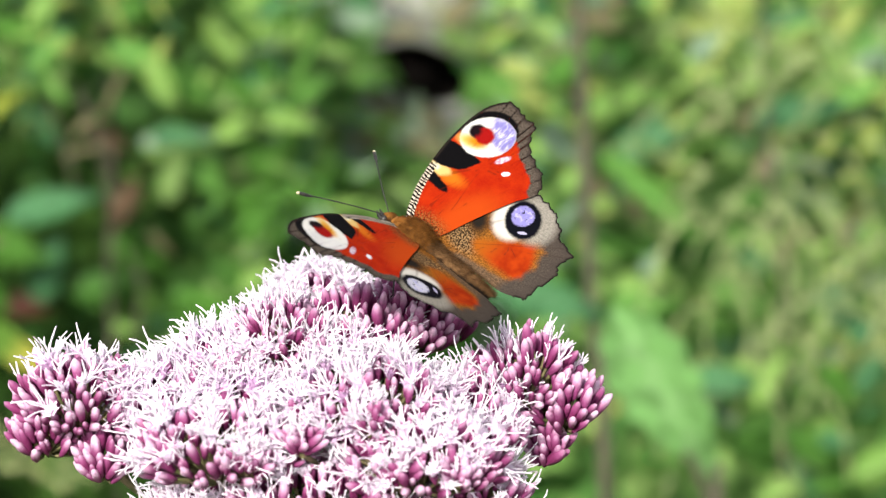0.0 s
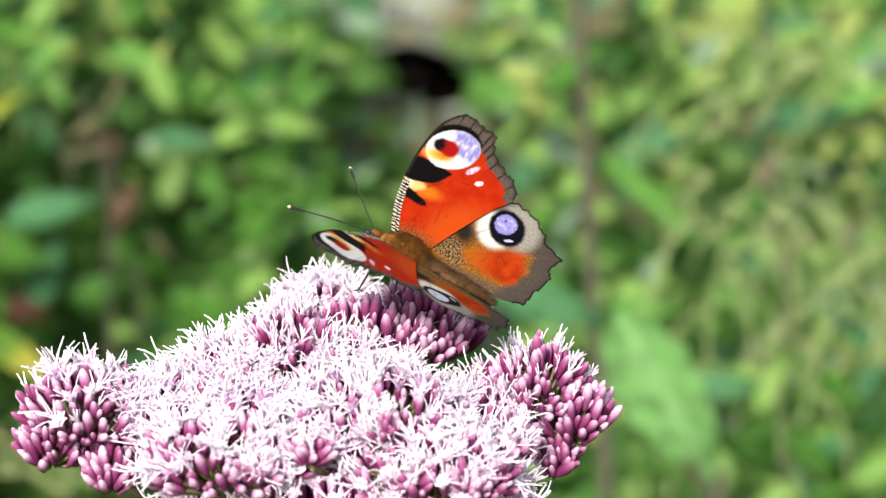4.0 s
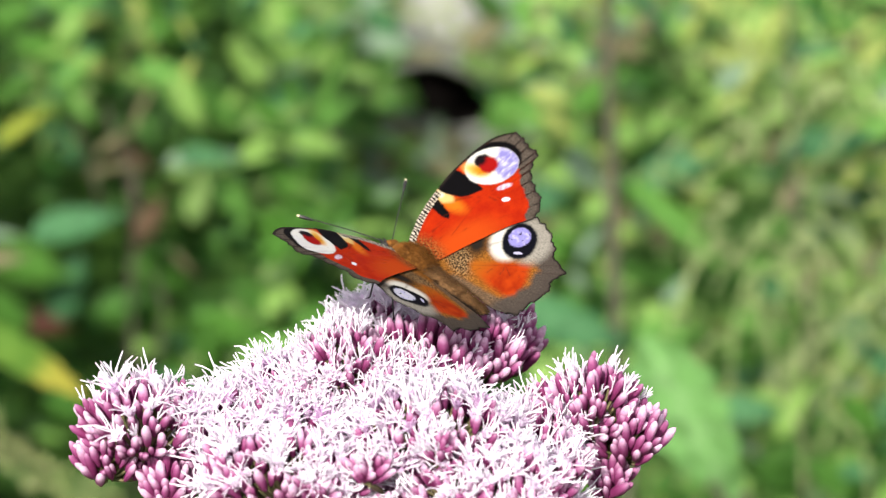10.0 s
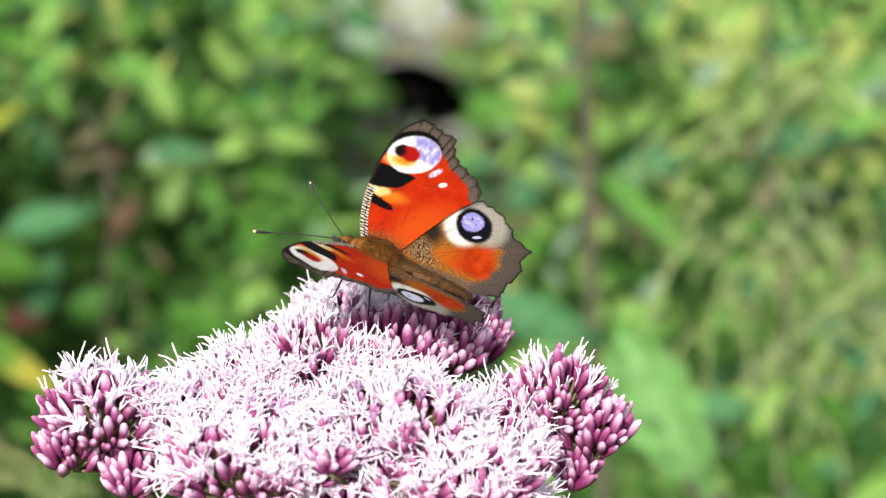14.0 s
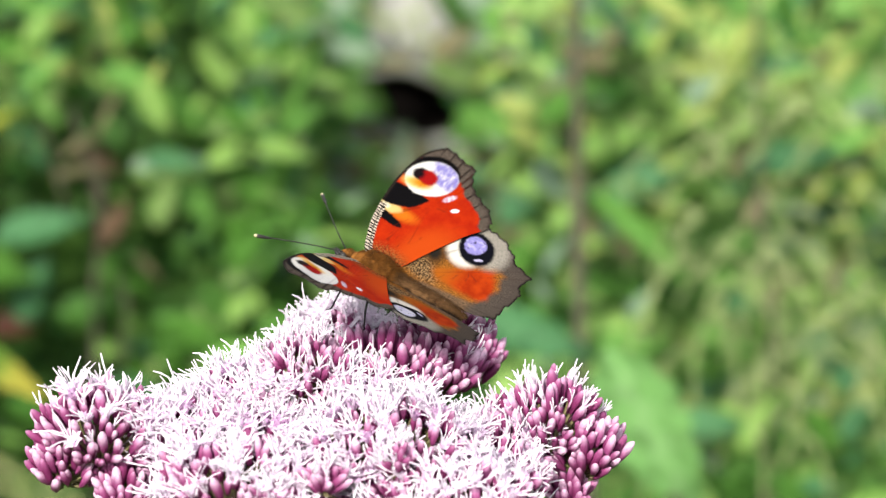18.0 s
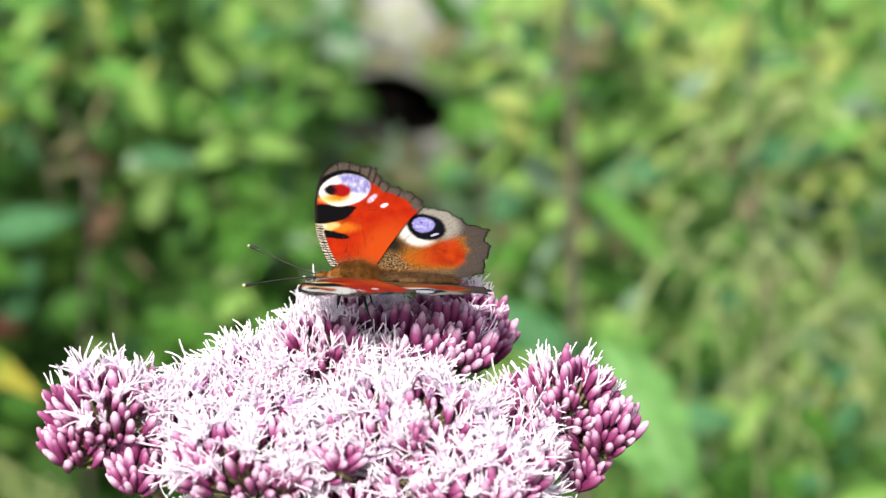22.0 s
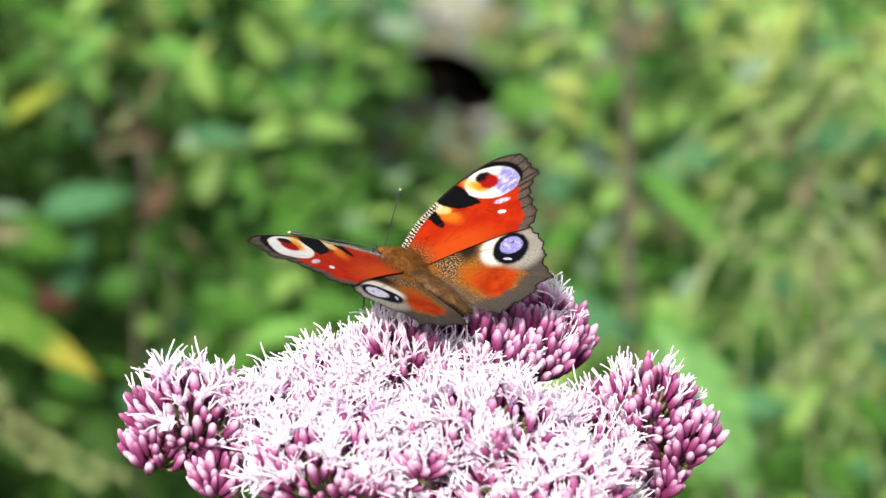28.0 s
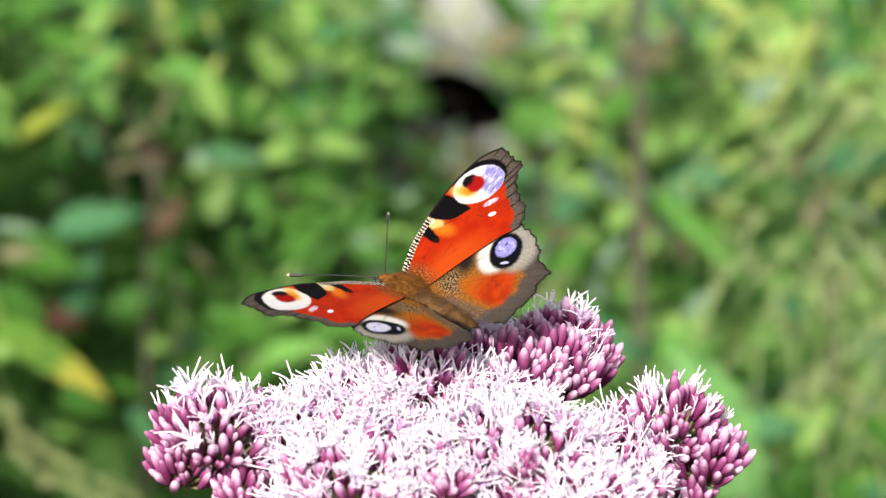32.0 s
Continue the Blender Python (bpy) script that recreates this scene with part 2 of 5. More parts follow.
def hindwing_material(name, lilac_sheen):
    m = Mat(name, 0.9, 0.05)
    v0 = m.coords(1000, True)
    v = wobbled(m, v0, 1.5, 0.7)
    grain = m.noise(v0, 2.4, 5, 0.8)
    large = m.ramp(m.noise(v0, 0.3, 2), 0.35, 0.65)
    edge, veins = m.attr("edge"), m.attr("vein")
    # golden-brown root, speckled black and gold in front
    c = m.mix(m.ramp(grain, 0.40, 0.60), (0.085, 0.030, 0.005), (0.22, 0.082, 0.012))
    speck = m.mix(m.ramp(m.noise(v0, 2.4, 4, 0.7), 0.46, 0.56), (0.016, 0.008, 0.003), (0.21, 0.125, 0.055))
    c = m.mix(m.blob(v, -1.0, 5.4, 5.2, 2.6, 20, 0.45), c, speck)
    # orange field, browner towards the root
    field = m.math('MULTIPLY', m.poly(v, [(-17.6, 5.4), (-17.4, 9.0), (-14.6, 13.5), (-9.0, 10.2), (-3.6, 6.6), (-5.0, 4.4), (-15.8, 4.2)], 1.2), m.ramp(grain, 0.22, 0.40))
    hot = m.mix(large, (0.18, 0.013, 0.0012), (0.25, 0.024, 0.002))
    sep = m.t.nodes.new("ShaderNodeSeparateXYZ")
    m.link(v, sep.inputs[0])
    warm = m.mix(m.ramp(sep.outputs[0], -11.5, -5.0), hot, (0.22, 0.056, 0.0045))
    c = m.mix(field, c, warm)
    # grey-brown hairy fold along the body
    fold = m.mix(m.ramp(grain, 0.35, 0.65), (0.040, 0.023, 0.012), (0.125, 0.076, 0.042))
    c = m.mix(m.poly(v, [(-24.0, -2.0), (-24.0, 4.2), (-14.0, 3.4), (-3.0, 2.0), (-1.0, -2.0)], 0.7), c, fold)
    # grey-brown dusky margin
    dusk = m.mix(m.ramp(grain, 0.3, 0.7), (0.028, 0.021, 0.016), (0.056, 0.044, 0.035))
    rag = m.math('ADD', edge, m.math('MULTIPLY', m.math('SUBTRACT', m.noise(v0, 0.8, 3), 0.5), 2.0))
    c = m.mix(m.ramp(rag, 5.0, 3.2), c, dusk)
    c = m.mix(m.ramp(rag, 2.2, 0.8, 0, 0.6), c, (0.035, 0.027, 0.022))
    # pale ring round the eye spot, whitest on the inner side
    c = m.mix(m.blob(v, -10.9, 17.7, 5.6, 4.5, 49, 0.28), c, m.mix(m.ramp(grain, 0.3, 0.7), (0.115, 0.100, 0.082), (0.23, 0.21, 0.175)))
    c = m.mix(m.blob(v, -6.9, 14.2, 4.4, 3.8, 49, 0.25), c, (0.42, 0.39, 0.34))
    c = m.mix(m.blob(v, -1.6, 10.4, 3.2, 2.1, 50, 0.6), c, (0.010, 0.008, 0.006))
    c = m.mix(m.blob(v, -8.8, 16.0, 4.5, 3.8, 49, 0.10), c, (0.002, 0.002, 0.004))
    blue = m.math('MULTIPLY', m.blob(v, -8.2, 16.7, 2.4, 2.4, 49, 0.10), m.ramp(m.noise(v0, 1.0, 4, 0.7), 0.33, 0.42))
    # lilac sheen of the hind eye spot, put into its colour
    shine = m.mix(lilac_sheen, (0.38, 0.37, 0.39), (0.13, 0.112, 0.30))
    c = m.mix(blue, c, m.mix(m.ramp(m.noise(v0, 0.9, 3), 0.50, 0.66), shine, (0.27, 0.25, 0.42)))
    c = m.mix(m.blob(v, -10.6, 13.6, 1.0, 0.34, -32, 0.2), c, (0.28, 0.26, 0.36))
    c = m.mix(m.ramp(edge, 0.6, 0.15), c, (0.008, 0.006, 0.005))
    c = m.mix(m.ramp(grain, 0.34, 0.24, 0, 0.2), c, (0.008, 0.005, 0.003))
    c = m.mix(m.ramp(veins, 0.13, 0.03, 0, 0.35), c, (0.02, 0.010, 0.006))
    m.bump(m.math('ADD', grain, m.ramp(veins, 0.35, 0.0, 0, 2.5)), 0.4, 0.0001)
    m.done(c)
    m.thin(c, 0.08)
    return m.m


def grained(name, lo, hi, scale, rough=0.6, spec=0.3, bump=0.3, through=0.0, rand=0.0):
    """A plain two-tone material with grain; rand mixes a change from object to object."""
    m = Mat(name, rough, spec)
    v = m.coords(1.0)
    f = m.noise(v, scale, 4)
    if rand:
        f = m.math('ADD', m.math('MULTIPLY', f, 1 - rand), m.math('MULTIPLY', m.per_object(), rand))
    c = m.mix(m.ramp(f, 0.25, 0.75), lo, hi)
    m.bump(m.noise(v, scale * 4, 2), bump, 0.3 / scale)
    m.done(c)
    if through:
        m.thin(c, through)
    return m.m


def bud_material(name, base, tip, island=False):
    """Purple at the foot, paler towards the tip."""
    m = Mat(name, 0.5, 0.2)
    v = m.coords(1000)
    h = m.attr("height")
    r = m.per_island() if island else m.per_object()
    f = m.math('ADD', h, m.math('MULTIPLY', m.math('SUBTRACT', r, 0.5), 0.5))
    c = m.mix(m.ramp(r, 0.2, 0.9), base, (0.31, 0.055, 0.18))
    c = m.mix(m.ramp(f, 0.30, 0.78, 0, 0.5), c, (0.47, 0.15, 0.33))
    c = m.mix(m.ramp(f, 0.60, 1.08), c, tip)
    c = m.mix(m.ramp(m.noise(v, 1.4, 3), 0.4, 0.75, 0, 0.35), c, (0.24, 0.06, 0.15))
    m.bump(m.noise(v, 2.5, 2), 0.6, 0.0003)
    m.done(c)
    m.thin(c, 0.3)
    return m.m


def leaf_material(name, lo, hi, vein):
    m = Mat(name, 0.6, 0.15)
    v = m.coords(1.0)
    f = m.math('ADD', m.math('MULTIPLY', m.noise(v, 60, 4), 0.5), m.math('MULTIPLY', m.per_object(), 0.5))
    c = m.mix(m.ramp(f, 0.2, 0.8), lo, hi)
    dull = tuple(k * 0.45 for k in lo)
    c = m.mix(m.ramp(m.noise(v, 130, 3), 0.48, 0.66, 0, 0.75), c, dull)      # blotches and mildew
    c = m.mix(m.ramp(m.attr("vein"), 0.10, 0.02, 0, 0.5), c, vein)
    m.bump(m.noise(v, 220, 3), 0.4, 0.001)
    m.done(c)
    m.thin(c, 0.3)
    return m.m


def yellowing_material():
    """A leaf that turns yellow from its tip."""
    m = Mat("leaf_yellowing", 0.6, 0.15)
    v = m.coords(1.0)
    sep = m.t.nodes.new("ShaderNodeSeparateXYZ")
    m.link(v, sep.inputs[0])
    f = m.noise(v, 90, 4)
    c = m.mix(m.ramp(f, 0.3, 0.7), (0.07, 0.16, 0.02), (0.13, 0.24, 0.035))
    at = m.math('ADD', sep.outputs[0], m.math('MULTIPLY', f, 0.016))
    c = m.mix(m.ramp(at, 0.03, 0.046), c, (0.36, 0.33, 0.05))
    m.bump(m.noise(v, 220, 3), 0.4, 0.001)
    m.done(c)
    m.thin(c, 0.3)
    return m.m


def many_leaves(name, lo, hi):
    """Leaves of one mass, each of its own shade."""
    m = Mat(name, 0.6, 0.12)
    v = m.coords(1.0)
    f = m.math('ADD', m.math('MULTIPLY', m.noise(v, 9, 3), 0.45), m.math('MULTIPLY', m.per_island(), 0.55))
    c = m.mix(m.ramp(f, 0.2, 0.85), lo, hi)
    m.bump(m.noise(v, 150, 3), 0.4, 0.001)
    m.done(c)
    m.thin(c, 0.3)
    return m.m


def fur_material(name, lo, hi):
    """Golden-brown fur on the back, black-brown below."""
    m = Mat(name, 0.85, 0.1)
    v = m.coords(1000)
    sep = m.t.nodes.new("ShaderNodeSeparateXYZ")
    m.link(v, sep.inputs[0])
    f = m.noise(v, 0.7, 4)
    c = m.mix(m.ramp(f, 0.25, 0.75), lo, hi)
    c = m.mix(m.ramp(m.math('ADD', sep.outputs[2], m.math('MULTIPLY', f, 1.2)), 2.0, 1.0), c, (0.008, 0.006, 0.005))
    m.bump(m.noise(v, 2.8, 2), 0.6, 0.0004)
    return m.done(c)


# sheen painted by side: strong lilac on the right wings, nearly white left
M_FORE = {"right": forewing_material("forewing_scales", 0.95), "left": forewing_material("forewing_scales_weak_sheen", 0.12)}
M_HIND = {"right": hindwing_material("hindwing_scales", 0.9), "left": hindwing_material("hindwing_scales_weak_sheen", 0.15)}
M_UNDER = grained("wing_underside", (0.005, 0.004, 0.004), (0.02, 0.017, 0.016), 700, 0.8, 0.15, 0.4)
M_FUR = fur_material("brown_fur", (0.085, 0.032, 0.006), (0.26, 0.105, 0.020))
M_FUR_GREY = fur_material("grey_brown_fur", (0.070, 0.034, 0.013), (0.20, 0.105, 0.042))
M_CHITIN = grained("black_chitin", (0.01, 0.009, 0.008), (0.03, 0.025, 0.02), 900, 0.4, 0.4, 0.2)
M_SPECK = grained("speckled_antenna", (0.004, 0.004, 0.004), (0.05, 0.047, 0.04), 1500, 0.6, 0.2, 0.2)
M_CREAM = grained("cream_tip", (0.5, 0.42, 0.25), (0.7, 0.6, 0.4), 900, 0.5, 0.2, 0.2)
M_BUD = bud_material("bud_purple", (0.225, 0.030, 0.115), (0.80, 0.54, 0.70))
M_BUD_J = bud_material("bud_purple_many", (0.225, 0.030, 0.115), (0.80, 0.54, 0.70), True)
M_STYLE = grained("white_styles", (0.92, 0.82, 0.90), (0.97, 0.93, 0.97), 300, 0.5, 0.2, 0.1, 0.4)
M_COROLLA = grained("pink_corolla", (0.62, 0.40, 0.60), (0.93, 0.82, 0.92), 400, 0.5, 0.2, 0.1, 0.45, 0.5)
M_STALK = grained("flower_stalk", (0.10, 0.12, 0.04), (0.22, 0.16, 0.09), 300, 0.6, 0.25, 0.4)

# ---- building helpers ----
MM = 0.001


def mesh_of(name, verts, faces, mats, slots=None, attrs=None, smooth=True):
    me = bpy.data.meshes.new(name)
    me.from_pydata(verts, [], faces)
    for m in mats:
        me.materials.append(m)
    if slots is not None:
        me.polygons.foreach_set("material_index", slots)
    for key, values in (attrs or {}).items():
        a = me.attributes.new(key, 'FLOAT', 'POINT')
        a.data.foreach_set("value", values)
    if smooth:
        me.polygons.foreach_set("use_smooth", [True] * len(me.polygons))
    me.update()
    return me


def part(name, me, parent, label="", m=None):
    """Links a mesh as one object under a thing or a part."""
    ob = new(name, me)
    ob.parent = parent
    if m is not None:
        ob.matrix_basis = m
    if label:
        tagged(ob, label)
    return ob


def thing(name, m, label, category, group="", kind=""):
    ob = new(name)
    ob.empty_display_size = 0.01
    ob.matrix_basis = m
    return tagged(ob, label, category, group, kind)


def curve_points(ctrl, n, closed=False):
    """Catmull-Rom through the control points."""
    c = [np.array(p, float) for p in ctrl]
    k = len(c)
    out = []
    segs = k if closed else k - 1
    for i in range(segs):
        if closed:
            p0, p1, p2, p3 = c[i - 1], c[i], c[(i + 1) % k], c[(i + 2) % k]
        else:
            p0, p1, p2, p3 = c[max(i - 1, 0)], c[i], c[i + 1], c[min(i + 2, k - 1)]
        for j in range(n):
            t = j / n
            out.append(0.5 * (2 * p1 + (p2 - p0) * t + (2 * p0 - 5 * p1 + 4 * p2 - p3) * t * t + (3 * p1 - p0 - 3 * p2 + p3) * t ** 3))
    if not closed:
        out.append(c[-1])
    return out


def tube(points, radii, sides=6, cap=True, start=0):
    """Vertices and faces of a tube along points."""
    pts = [Vector(p) for p in points]
    vs, fs = [], []
    ref = Vector((0.3, 0.2, 1)).normalized()
    for i, p in enumerate(pts):
        d = (pts[min(i + 1, len(pts) - 1)] - pts[max(i - 1, 0)])
        d = d.normalized() if d.length > 1e-9 else Vector((0, 0, 1))
        a = d.cross(ref)
        if a.length < 1e-3:
            a = d.cross(Vector((1, 0, 0)))
        a.normalize()
        b = d.cross(a)
        r = radii[i] if hasattr(radii, "__len__") else radii
        for k in range(sides):
            w = 2 * math.pi * k / sides
            vs.append(tuple(p + a * (r * math.cos(w)) + b * (r * math.sin(w))))
    for i in range(len(pts) - 1):
        for k in range(sides):
            q = start + i * sides
            fs.append((q + k, q + (k + 1) % sides, q + sides + (k + 1) % sides, q + sides + k))
    if cap:
        fs.append(tuple(start + k for k in reversed(range(sides))))
        e = start + (len(pts) - 1) * sides
        fs.append(tuple(e + k for k in range(sides)))
    return vs, fs


def tube_mesh(name, points, radii, mat, sides=6):
    vs, fs = tube(points, radii, sides)
    return mesh_of(name, vs, fs, [mat])


def lathe(profile, sides=10, start=0):
    """Turned about z: profile of (radius, z)."""
    vs, fs = [], []
    for r, z in profile:
        for k in range(sides):
            w = 2 * math.pi * k / sides
            vs.append((r * math.cos(w), r * math.sin(w), z))
    for i in range(len(profile) - 1):
        for k in range(sides):
            q = start + i * sides
            fs.append((q + k, q + (k + 1) % sides, q + sides + (k + 1) % sides, q + sides + k))
    fs.append(tuple(start + k for k in reversed(range(sides))))
    e = start + (len(profile) - 1) * sides
    fs.append(tuple(e + k for k in range(sides)))
    return vs, fs


def aim(place, way, spin=0.0, scale=1.0):
    """A pose at place whose z points along way."""
    q = Vector(way).to_track_quat('Z', 'Y').to_matrix().to_4x4()
    return Matrix.Translation(place) @ q @ Matrix.Rotation(spin, 4, 'Z') @ Matrix.Scale(scale, 4)

# ---- the setting ----
def leaf_mesh(name, length, width, droop, fold, teeth, mat, rows=9, seed=0, tip=1.3):
    """A toothed leaf along +x with a folded midrib, metres; z up."""
    rng = random.Random(seed)
    vs, fs, vein = [], [], []
    for i in range(rows + 1):
        t = i / rows
        w = width * 0.5 * math.sin(math.pi * min(1, t ** 0.75 + 0.02)) ** 0.8 * (1 - 0.25 * t) + 0.0004
        if 0 < i < rows:
            w *= 1 + teeth * (1 if i % 2 else -1)
        x = length * t
        z = -droop * length * t * t
        for k in (-1, -0.5, 0, 0.5, 1):
            vs.append((x + abs(k) * teeth * 0.2 * width, k * w, z + fold * abs(k) * w + rng.uniform(-1, 1) * 0.03 * width))
            vein.append(min(abs(k), 0.3 * (i % 2) + 0.06))
    n = len(vs)
    vs += [(x, y, z - 0.0005) for x, y, z in vs]
    vein = vein * 2
    for i in range(rows):
        for k in range(4):
            a = i * 5 + k
            fs.append((a, a + 5, a + 6, a + 1))
            fs.append((n + a, n + a + 1, n + a + 6, n + a + 5))
    return mesh_of(name, vs, fs, [mat], None, {"vein": vein})


M_GROUND = grained("mossy_soil", (0.03, 0.04, 0.014), (0.07, 0.10, 0.03), 6, 0.9, 0.1, 0.8)
M_LEAF = leaf_material("leaf_green", (0.028, 0.092, 0.008), (0.066, 0.180, 0.021), (0.090, 0.215, 0.040))
M_FRESH = leaf_material("leaf_fresh_green", (0.075, 0.205, 0.028), (0.135, 0.300, 0.055), (0.180, 0.360, 0.100))
M_BLUE = leaf_material("leaf_blue_green", (0.034, 0.122, 0.040), (0.067, 0.186, 0.069), (0.112, 0.243, 0.114))
M_PALE = leaf_material("leaf_pale_grey_green", (0.142, 0.223, 0.134), (0.217, 0.306, 0.195), (0.257, 0.348, 0.223))
M_LIME = leaf_material("leaf_lime", (0.110, 0.230, 0.036), (0.210, 0.360, 0.075), (0.285, 0.420, 0.150))
M_LIMEY = leaf_material("leaf_lime_yellow", (0.195, 0.270, 0.050), (0.340, 0.400, 0.105), (0.400, 0.440, 0.175))
M_OLIVE = leaf_material("leaf_olive", (0.079, 0.150, 0.030), (0.150, 0.240, 0.065), (0.211, 0.300, 0.110))
M_YELLOW = leaf_material("leaf_yellow", (0.150, 0.205, 0.016), (0.230, 0.270, 0.030), (0.270, 0.310, 0.070))
M_BROWN = leaf_material("leaf_brown", (0.080, 0.050, 0.026), (0.165, 0.105, 0.060), (0.130, 0.085, 0.050))
M_DRY = leaf_material("leaf_dry", (0.125, 0.118, 0.052), (0.205, 0.185, 0.096), (0.180, 0.165, 0.090))
M_RUST = leaf_material("leaf_rust", (0.051, 0.013, 0.006), (0.082, 0.027, 0.014), (0.058, 0.027, 0.014))
M_YTIP = yellowing_material()
M_BRIGHT = leaf_material("leaf_bright_green", (0.150, 0.330, 0.090), (0.205, 0.410, 0.130), (0.260, 0.450, 0.180))
M_GRASS = grained("dry_grass", (0.250, 0.290, 0.105), (0.450, 0.470, 0.220), 200, 0.8, 0.1, 0.4, 0.2)
M_STRAND = grained("flower_strand", (0.18, 0.245, 0.085), (0.37, 0.425, 0.19), 300, 0.8, 0.1, 0.5, 0.2)
M_STEM = grained("brown_stem", (0.042, 0.044, 0.024), (0.088, 0.076, 0.050), 80, 0.8, 0.2, 0.4)

gv, gf = [], []
for r in (0.0, 1.0, 2.0, 4.0, 8.0, 20.0, 60.0, 400.0, 3000.0):
    for k in range(24):
        a = 2 * math.pi * k / 24
        gv.append((r * math.cos(a), r * math.sin(a), 0.0))
for i in range(8):
    for k in range(24):
        gf.append((i * 24 + k, i * 24 + (k + 1) % 24, i * 24 + 24 + (k + 1) % 24, i * 24 + 24 + k))
ground = new("ground", mesh_of("ground", gv, gf, [M_GROUND]))
tagged(ground, "mossy soil under grass and weeds", "ground", "", "structure")

LEAVES = {}
for key, mat in (("green", M_LEAF), ("fresh", M_FRESH), ("bright", M_BRIGHT), ("blue", M_BLUE), ("pale", M_PALE), ("lime", M_LIME), ("limeyellow", M_LIMEY), ("olive", M_OLIVE),
                 ("yellow", M_YELLOW), ("brown", M_BROWN), ("rust", M_RUST), ("dry", M_DRY), ("yellowing", M_YTIP)):
    LEAVES[key] = [leaf_mesh("leaf", 0.05, 0.028, 0.04 + 0.08 * i, 0.22, 0.1, mat, 11, i) for i in range(3)]

def leaf_at(plant, x, y, z, length, width, turn, key, face):
    """One leaf of a plant: middle, size, slope of its length and how far it faces the viewer."""
    a = radians(turn)
    ax = Vector((math.cos(a), 0.12 * math.cos(3 * x * 100), math.sin(a))).normalized()
    nrm = Vector((0.15 * math.sin(z * 400) - 0.3, -face, math.sqrt(1 - face * face)))
    nrm = (nrm - ax * nrm.dot(ax)).normalized()
    side = nrm.cross(ax)
    m = Matrix.Translation(Vector((x, y, z)) - ax * length * 0.5) @ Matrix((ax, side, nrm)).transposed().to_4x4() @ Matrix.Diagonal((length / 0.05, width * 0.85 / 0.028, length / 0.05, 1))
    part("leaf", LEAVES[key][int(x * 1000) % 3], plant, "", Matrix.Translation(-plant.location) @ m)


def stem_of(plant, points, thick):
    pts = [tuple(Vector(p) - plant.location) for p in points]
    low = pts[0]
    pts = [(low[0], low[1], 0.0)] + pts
    c = curve_points(pts, 6)
    part("stem", tube_mesh("stem", c, [thick * (1.15 - 0.3 * i / len(c)) for i in range(len(c))], M_STEM, 8), plant, "brownish square stem")


def strand_of(plant, points, thick=0.0013, mat=None):
    """A hanging string of tiny greenish flowers."""
    c = curve_points([tuple(Vector(p) - plant.location) for p in points], 7)
    rng = random.Random(int(points[0][0] * 1e5))
    part("flower_strand", tube_mesh("flower_strand", c, [thick * rng.uniform(0.5, 1.5) for _ in c], mat or M_STRAND, 6), plant, "pale hanging string of tiny flowers")


def grass_head(plant, points, seed):
    """A thin bent stalk set with small pale seeds."""
    rng = random.Random(seed)
    low = points[0]
    c = [Vector(p) - plant.location for p in curve_points([(low[0] - 0.03, low[1], 0.0), (low[0] - 0.02, low[1], 0.6), *points], 10)]
    vs, fs = tube(c, 0.0004, 6)
    for p in c[18:]:
        for _ in range(rng.choice((0, 0, 2, 3, 5))):
            q = p + Vector((rng.uniform(-1, 1), rng.uniform(-1, 1), rng.uniform(-1, 1))) * 0.0034
            d = Vector((1, rng.uniform(-0.5, 0.5), rng.uniform(-1.2, 0.2))).normalized() * 0.003
            tv, tf = tube([q - d * 0.5, q, q + d * 0.5], [0.0002, 0.0006, 0.0002], 5, True, len(vs))
            vs += tv
            fs += tf
    part("seed_head", mesh_of("seed_head", [tuple(v) for v in vs], fs, [M_GRASS]), plant, "pale bent seed head")


left_weed = thing("bramble", pose(-0.15, 0.66, 0), "bushy weed with broad green leaves, some yellow", "weed", "weeds behind the flower")
middle_weed = thing("nettle", pose(-0.03, 0.75, 0), "green nettle with broad toothed leaves", "weed", "weeds behind the flower")
right_weed = thing("nettle", pose(0.12, 0.62, 0), "tall nettle with brown stems and pale hanging flower strings", "weed", "weeds behind the flower")
broad_weed = thing("dock", pose(0.13, 0.44, 0), "weed with one broad pale green leaf", "weed", "weeds behind the flower")
yellowing_weed = thing("willowherb", pose(-0.2, 0.47, 0), "weed with a long leaf yellow at its tip", "weed", "weeds behind the flower")
grass_stalk = thing("grass", pose(-0.22, 0.5, 0), "pale seeding grass stalks bending over", "grass")
leaf_at(left_weed, -0.188, 0.647, 1.024, 0.034, 0.016, -15, "green", 0.75)
leaf_at(left_weed, -0.206, 0.692, 0.998, 0.040, 0.022, 20, "lime", 0.75)
leaf_at(left_weed, -0.129, 0.615, 1.017, 0.032, 0.016, -25, "fresh", 0.75)
leaf_at(left_weed, -0.107, 0.642, 0.999, 0.036, 0.013, -25, "fresh", 0.75)
leaf_at(left_weed, -0.114, 0.606, 0.982, 0.035, 0.013, 8, "pale", 0.75)
leaf_at(left_weed, -0.118, 0.631, 0.959, 0.028, 0.017, 70, "olive", 0.75)
leaf_at(left_weed, -0.167, 0.578, 0.960, 0.042, 0.022, 15, "blue", 0.75)
leaf_at(left_weed, -0.144, 0.667, 0.941, 0.037, 0.016, 55, "brown", 0.75)
leaf_at(left_weed, -0.201, 0.701, 0.878, 0.028, 0.017, 0, "rust", 0.75)
leaf_at(left_weed, -0.207, 0.670, 0.917, 0.046, 0.027, -20, "green", 0.75)
leaf_at(left_weed, -0.156, 0.665, 0.897, 0.040, 0.022, 10, "green", 0.75)
